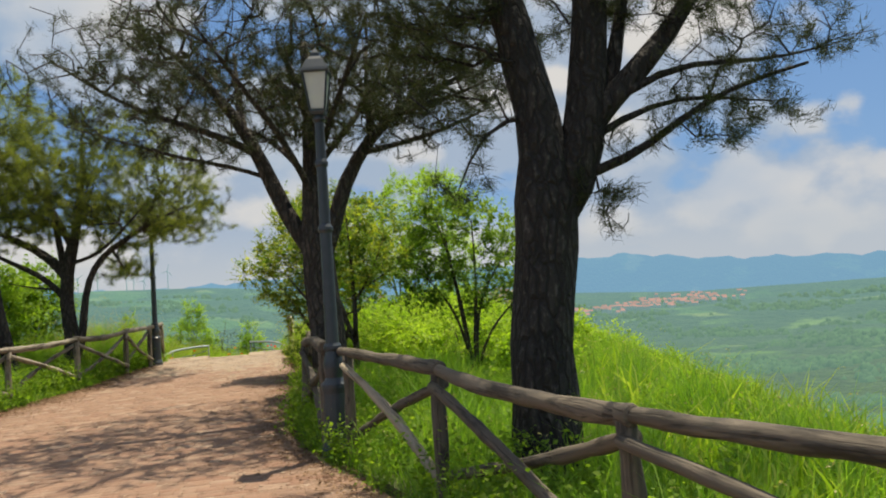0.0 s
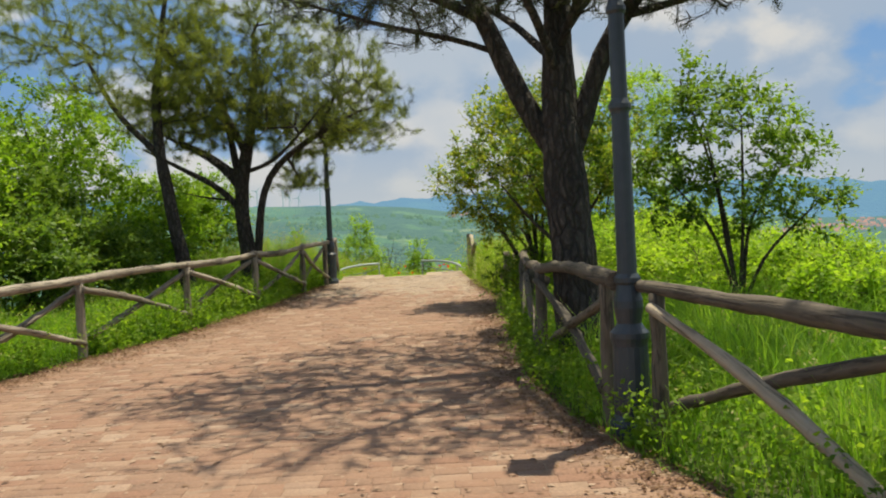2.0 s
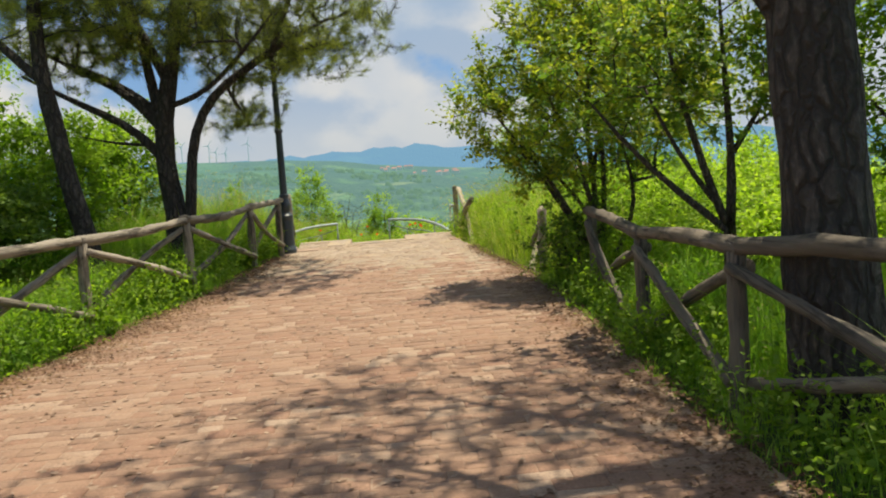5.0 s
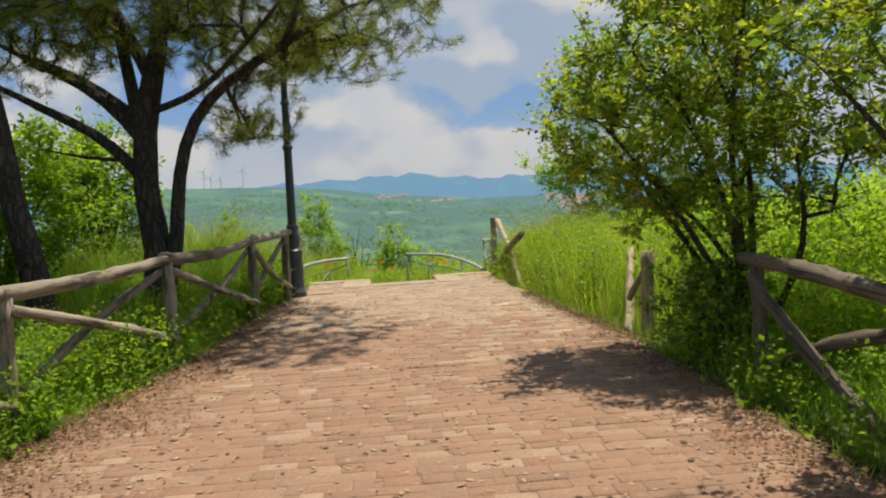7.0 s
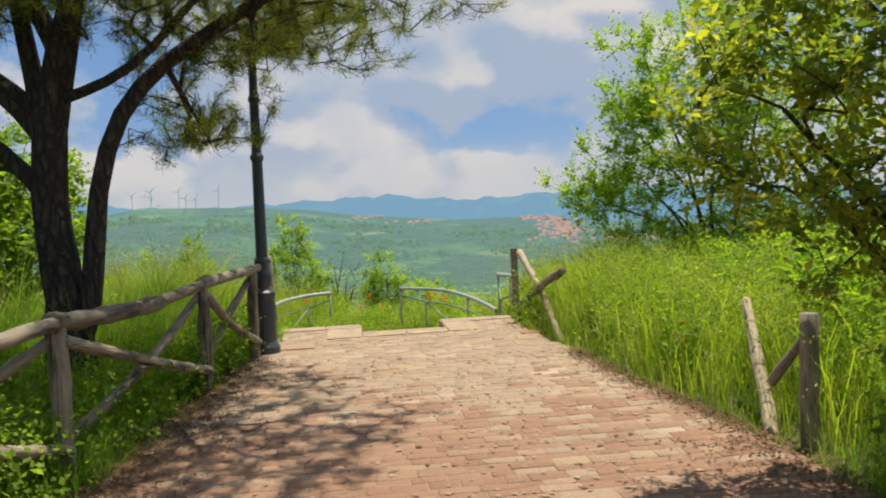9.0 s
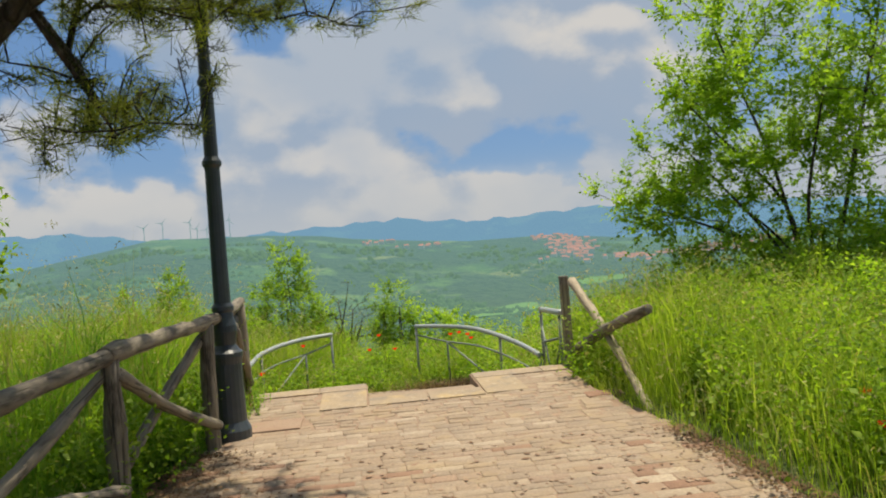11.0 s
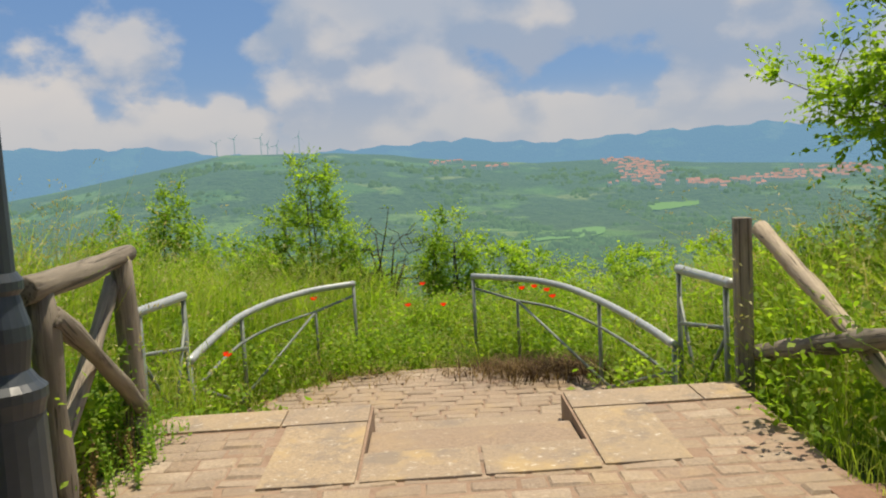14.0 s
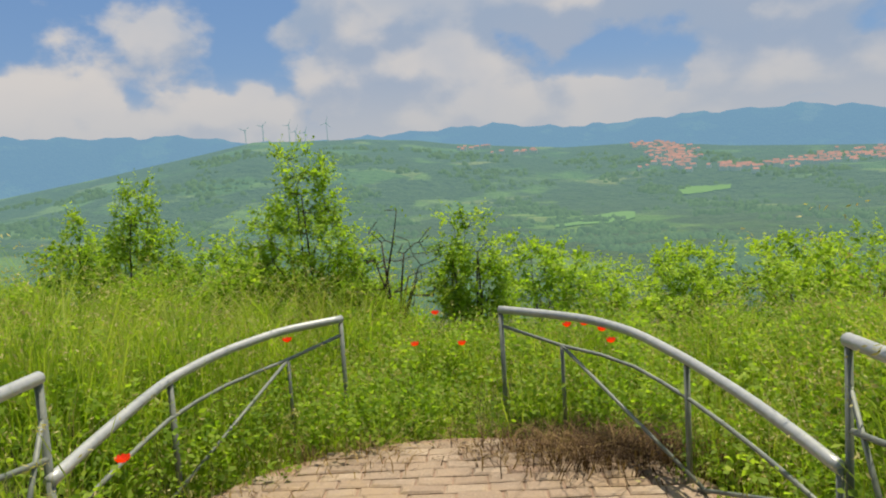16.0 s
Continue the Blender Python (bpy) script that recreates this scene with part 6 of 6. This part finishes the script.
def dry_brush(x0, x1, y0, y1, n, seed, tall, label, material=DRY):
    rng = np.random.RandomState(seed)
    x = (x0 + x1) / 2 + rng.normal(size=n) * (x1 - x0) * 0.3
    y = (y0 + y1) / 2 + rng.normal(size=n) * (y1 - y0) * 0.34
    keep = wave(x, y, seed, 0.5, 3) + rng.normal(size=n) * 0.3 > -0.1
    x, y = x[keep], y[keep]
    n = len(x)
    v, f, tip = blades(rng, x, y, rng.uniform(0.3, 1, n) * tall, rng.uniform(0.003, 0.006, n), 1.3)
    tagged(array_mesh("dry_brush", v, f, material), label, "dry grass", kind="stuff")


dry_brush(-6.9, -5.3, 26.4, 27.1, 3800, 15, 0.62, "tangle of dry brown stalks under the handrail")
dry_brush(-6.75, -5.35, 26.3, 26.95, 5200, 26, 0.62, "dark dead brush heaped under the handrail", DRY_DARK)
dry_brush(-8.75, -8.1, 25.2, 26.5, 900, 27, 0.35, "dry yellow grass at the landing's edge")
dry_brush(-8.6, -7.5, 26.3, 26.9, 1500, 16, 0.5, "dry yellow grass at the landing's edge")
dry_brush(-8.4, -8.0, 22.2, 23.0, 350, 17, 0.35, "dry brown weeds beside the terrace")


def poppy(x, y, z, seed):
    r2 = random.Random(seed)
    g = land_z(x, y)
    p = thing("poppy", (x, y, g), "red field poppy in the tall grass", "flower", "poppies")
    v, f = sweep([(0, 0, 0), (0.02, 0.01, (z - g) * 0.5), (0.01, 0.0, z - g)], [0.003, 0.0025, 0.002], 5)
    list_mesh("stem", v, f, GRASS, p)
    for k in range(4):
        a = math.pi / 2 * k + r2.uniform(-0.2, 0.2)
        bm = bmesh.new()
        rows = []
        for i in range(4):
            s = i / 3
            w = 0.032 * math.sin(math.pi * (0.15 + 0.62 * s))
            rows.append([bm.verts.new((0.01 + (0.004 + 0.036 * s) * math.cos(a) - w * q * math.sin(a), (0.004 + 0.036 * s) * math.sin(a) + w * q * math.cos(a), z - g + 0.004 + 0.034 * s ** 1.5 + 0.006 * abs(q))) for q in (-1, 0, 1)])
        for lo, hi in zip(rows, rows[1:]):
            for q in range(2):
                bm.faces.new((lo[q], lo[q + 1], hi[q + 1], hi[q]))
        part("petal", bm, POPPY, p)


for k, (x, y, z) in enumerate(((-8.62, 24.55, 0.47), (-8.75, 27.2, 0.52), (-7.7, 28.5, 0.48), (-7.78, 27.9, 0.3), (-6.35, 27.7, 0.5), (-6.2, 27.6, 0.53), (-6.05, 27.5, 0.5), (-5.98, 27.2, 0.47), (-4.0, 27.2, 0.2), (-7.35, 28.0, 0.28), (-3.35, 18.9, 0.75), (-3.15, 19.6, 0.8))):
    poppy(x, y, z, k)


# ---- setts ----
def sett_rows():
    """Rows of setts across the path, laid parallel to the terrace's front: centre, length, width, turn."""
    r2 = random.Random(77)
    ang = math.atan(0.186)
    u, v = Vector((math.cos(ang), math.sin(ang))), Vector((-math.sin(ang), math.cos(ang)))
    o = Vector((-6.4, front_y(-6.4)))
    out = []
    row = 0.32
    while row < 30.0:
        wid = r2.uniform(0.09, 0.145)
        s = -5.0 - r2.uniform(0, 0.2)
        while s < 8.5:
            ln = r2.uniform(0.12, 0.3)
            c = o + u * (s + ln / 2) - v * (row + wid / 2)
            out.append((c.x, c.y, ln, wid, ang + r2.gauss(0, 0.012)))
            s += ln
        row += wid
    return out


def slab_list():
    """Big slabs: the front edge and the frame of the stair notch. (x, y, length, depth)"""
    out = []
    x = -8.1
    r2 = random.Random(5)
    while x < -4.95:
        ln = r2.uniform(0.5, 0.8)
        x1 = min(x + ln, -4.8)
        if x < NOTCH[0] < x1:
            x1 = NOTCH[0] - 0.01
        if x1 <= NOTCH[0] or x >= NOTCH[1]:
            out.append((x, x1, 0.0, 0.30))
            x = x1
        else:
            x = NOTCH[1] + 0.01
        if abs(x - (NOTCH[0] - 0.01)) < 1e-6:
            x = NOTCH[1] + 0.01
    out += [(NOTCH[0] - 0.46, NOTCH[0] - 0.01, 0.31, 1.15), (NOTCH[1] + 0.01, NOTCH[1] + 0.42, 0.31, 1.12), (NOTCH[0], NOTCH[0] + 0.56, NOTCH[2] + 0.01, 1.15), (NOTCH[0] + 0.57, NOTCH[1], NOTCH[2] + 0.01, 1.15), (-7.95, -7.5, 1.36, 1.76), (-5.0, -4.66, 1.5, 1.72)]
    return out


SLABS = slab_list()


def under_slab(x, y):
    d = (front_y(x) - y) * 0.983
    return any(a + 0.03 < x - 0.182 * d < b - 0.03 and lo - 0.02 < d < hi - 0.02 for a, b, lo, hi in SLABS)


def build_slabs():
    ang = math.atan(0.186)
    for k, (a, b, lo, hi) in enumerate(SLABS):
        bm = bmesh.new()
        L, D = (b - a) / math.cos(ang), hi - lo
        box(bm, (-L / 2 + 0.004, -D / 2 + 0.004, -0.14), (L / 2 - 0.004, D / 2 - 0.004, 0.0), 0.008)
        red = k >= len(SLABS) - 2
        s = part("stone_slab", bm, SETT if red else SLAB, PAVEMENT, "reddish stone slab" if red else "")
        xc, yc = from_front((a + b) / 2, (lo + hi) / 2)
        s.matrix_basis = Matrix.Translation((xc, yc, float(path_z(yc)) + 0.009)) @ Matrix.Rotation(0.027, 4, "X") @ Matrix.Rotation(ang, 4, "Z")


build_slabs()


def build_setts():
    r2 = np.random.RandomState(8)
    rows = np.array(sett_rows())
    x, y = rows[:, 0], rows[:, 1]
    keep = on_paving(x, y, 0.06) & (y > -3.5)
    rows = rows[keep]
    rows = rows[[not (r[1] > 21.0 and under_slab(r[0], r[1])) for r in rows]]
    single = (rows[:, 1] > 20.9) & (rows[:, 0] > -7.6)
    idx = np.nonzero(single)[0]
    idx = idx[np.argsort(-rows[idx, 1])][:300]
    near = np.zeros(len(rows), bool)
    near[idx] = True

    def cap(L, W, h, jit, gap=0.001):
        """A worn block: straight sides, rounded shoulders, flat top."""
        def ring(s, z):
            return [(-L / 2 + s, -W / 2 + s, z), (L / 2 - s, -W / 2 + s, z), (L / 2 - s, W / 2 - s, z), (-L / 2 + s, W / 2 - s, z)]
        v = ring(gap, -0.03) + ring(gap, h - 0.004 - gap) + ring(0.008 + 2 * gap, h)
        f = [(a + k, a + (k + 1) % 4, a + 4 + (k + 1) % 4, a + 4 + k) for a in (0, 4) for k in range(4)] + [(8, 9, 10, 11)]
        v = np.array(v)
        v[8:, 2] += jit[:4]
        v[:, :2] += np.repeat(jit[4:].reshape(4, 2), 3, axis=0).reshape(3, 4, 2, order="F").reshape(12, 2) * 0.6
        return v, f

    # the far setts in one mesh
    verts, faces = [], []
    far = rows[~near]
    for k, (cx, cy, L, W, a) in enumerate(far):
        v, f = cap(L, W, r2.uniform(-0.003, 0.003), r2.normal(size=12) * 0.0022)
        c, s = math.cos(a), math.sin(a)
        w = np.stack([cx + v[:, 0] * c - v[:, 1] * s, cy + v[:, 0] * s + v[:, 1] * c, v[:, 2]], -1)
        w[:, 2] += path_z(w[:, 1])
        verts.append(w)
        faces.append(np.array(f) + 12 * k)
    pale = np.repeat((far[:, 1] + 1.2 * wave(far[:, 0], far[:, 1], 3, 2.5, 3) + r2.normal(size=len(far)) * 0.9) > 18.2, 9)
    ob = array_mesh("setts", np.concatenate(verts), np.concatenate(faces), [SETT, SETT_PALE], PAVEMENT, slots=pale)
    tagged(ob, "worn reddish stone setts", kind="stuff")
    # the nearest, one by one, on shared meshes
    kinds = []
    for k in range(10):
        v, f = cap(0.2, 0.12, 0.001, r2.normal(size=12) * 0.0035, 0.005)
        me = bpy.data.meshes.new("sett")
        me.from_pydata([tuple(q) for q in v], [], f)
        me.materials.append(SETT_PALE)
        kinds.append(me)
    for cx, cy, L, W, a in rows[near]:
        s = new("sett", kinds[r2.randint(10)])
        s.parent = PAVEMENT
        s.matrix_basis = Matrix.Translation((cx, cy, float(path_z(cy)) + r2.uniform(-0.004, 0.004))) @ Matrix.Rotation(0.027, 4, "X") @ Matrix.Rotation(a, 4, "Z") @ Matrix.Diagonal((L / 0.2, W / 0.12, 1, 1))

    # the landing's blocks, larger and in straight courses
    yy, a = 23.3, math.atan(0.15)
    while yy < 26.9:
        xx = -8.9 + r2.uniform(0, 0.2)
        while xx < -5.0:
            L = r2.uniform(0.22, 0.34)
            px, py = xx + L / 2 + 6.95, yy + 0.07 - 25.0
            if math.hypot(px, py) < 1.85:
                s = new("sett", kinds[r2.randint(10)])
                s.parent = LANDING
                s.matrix_basis = Matrix.Translation((-6.95 + px * math.cos(a) - py * math.sin(a), 25.0 + px * math.sin(a) + py * math.cos(a), -0.218 + r2.uniform(-0.004, 0.004))) @ Matrix.Rotation(a, 4, "Z") @ Matrix.Diagonal((L / 0.2, 0.14 / 0.12, 1, 1))
            xx += L
        yy += 0.142


build_setts()
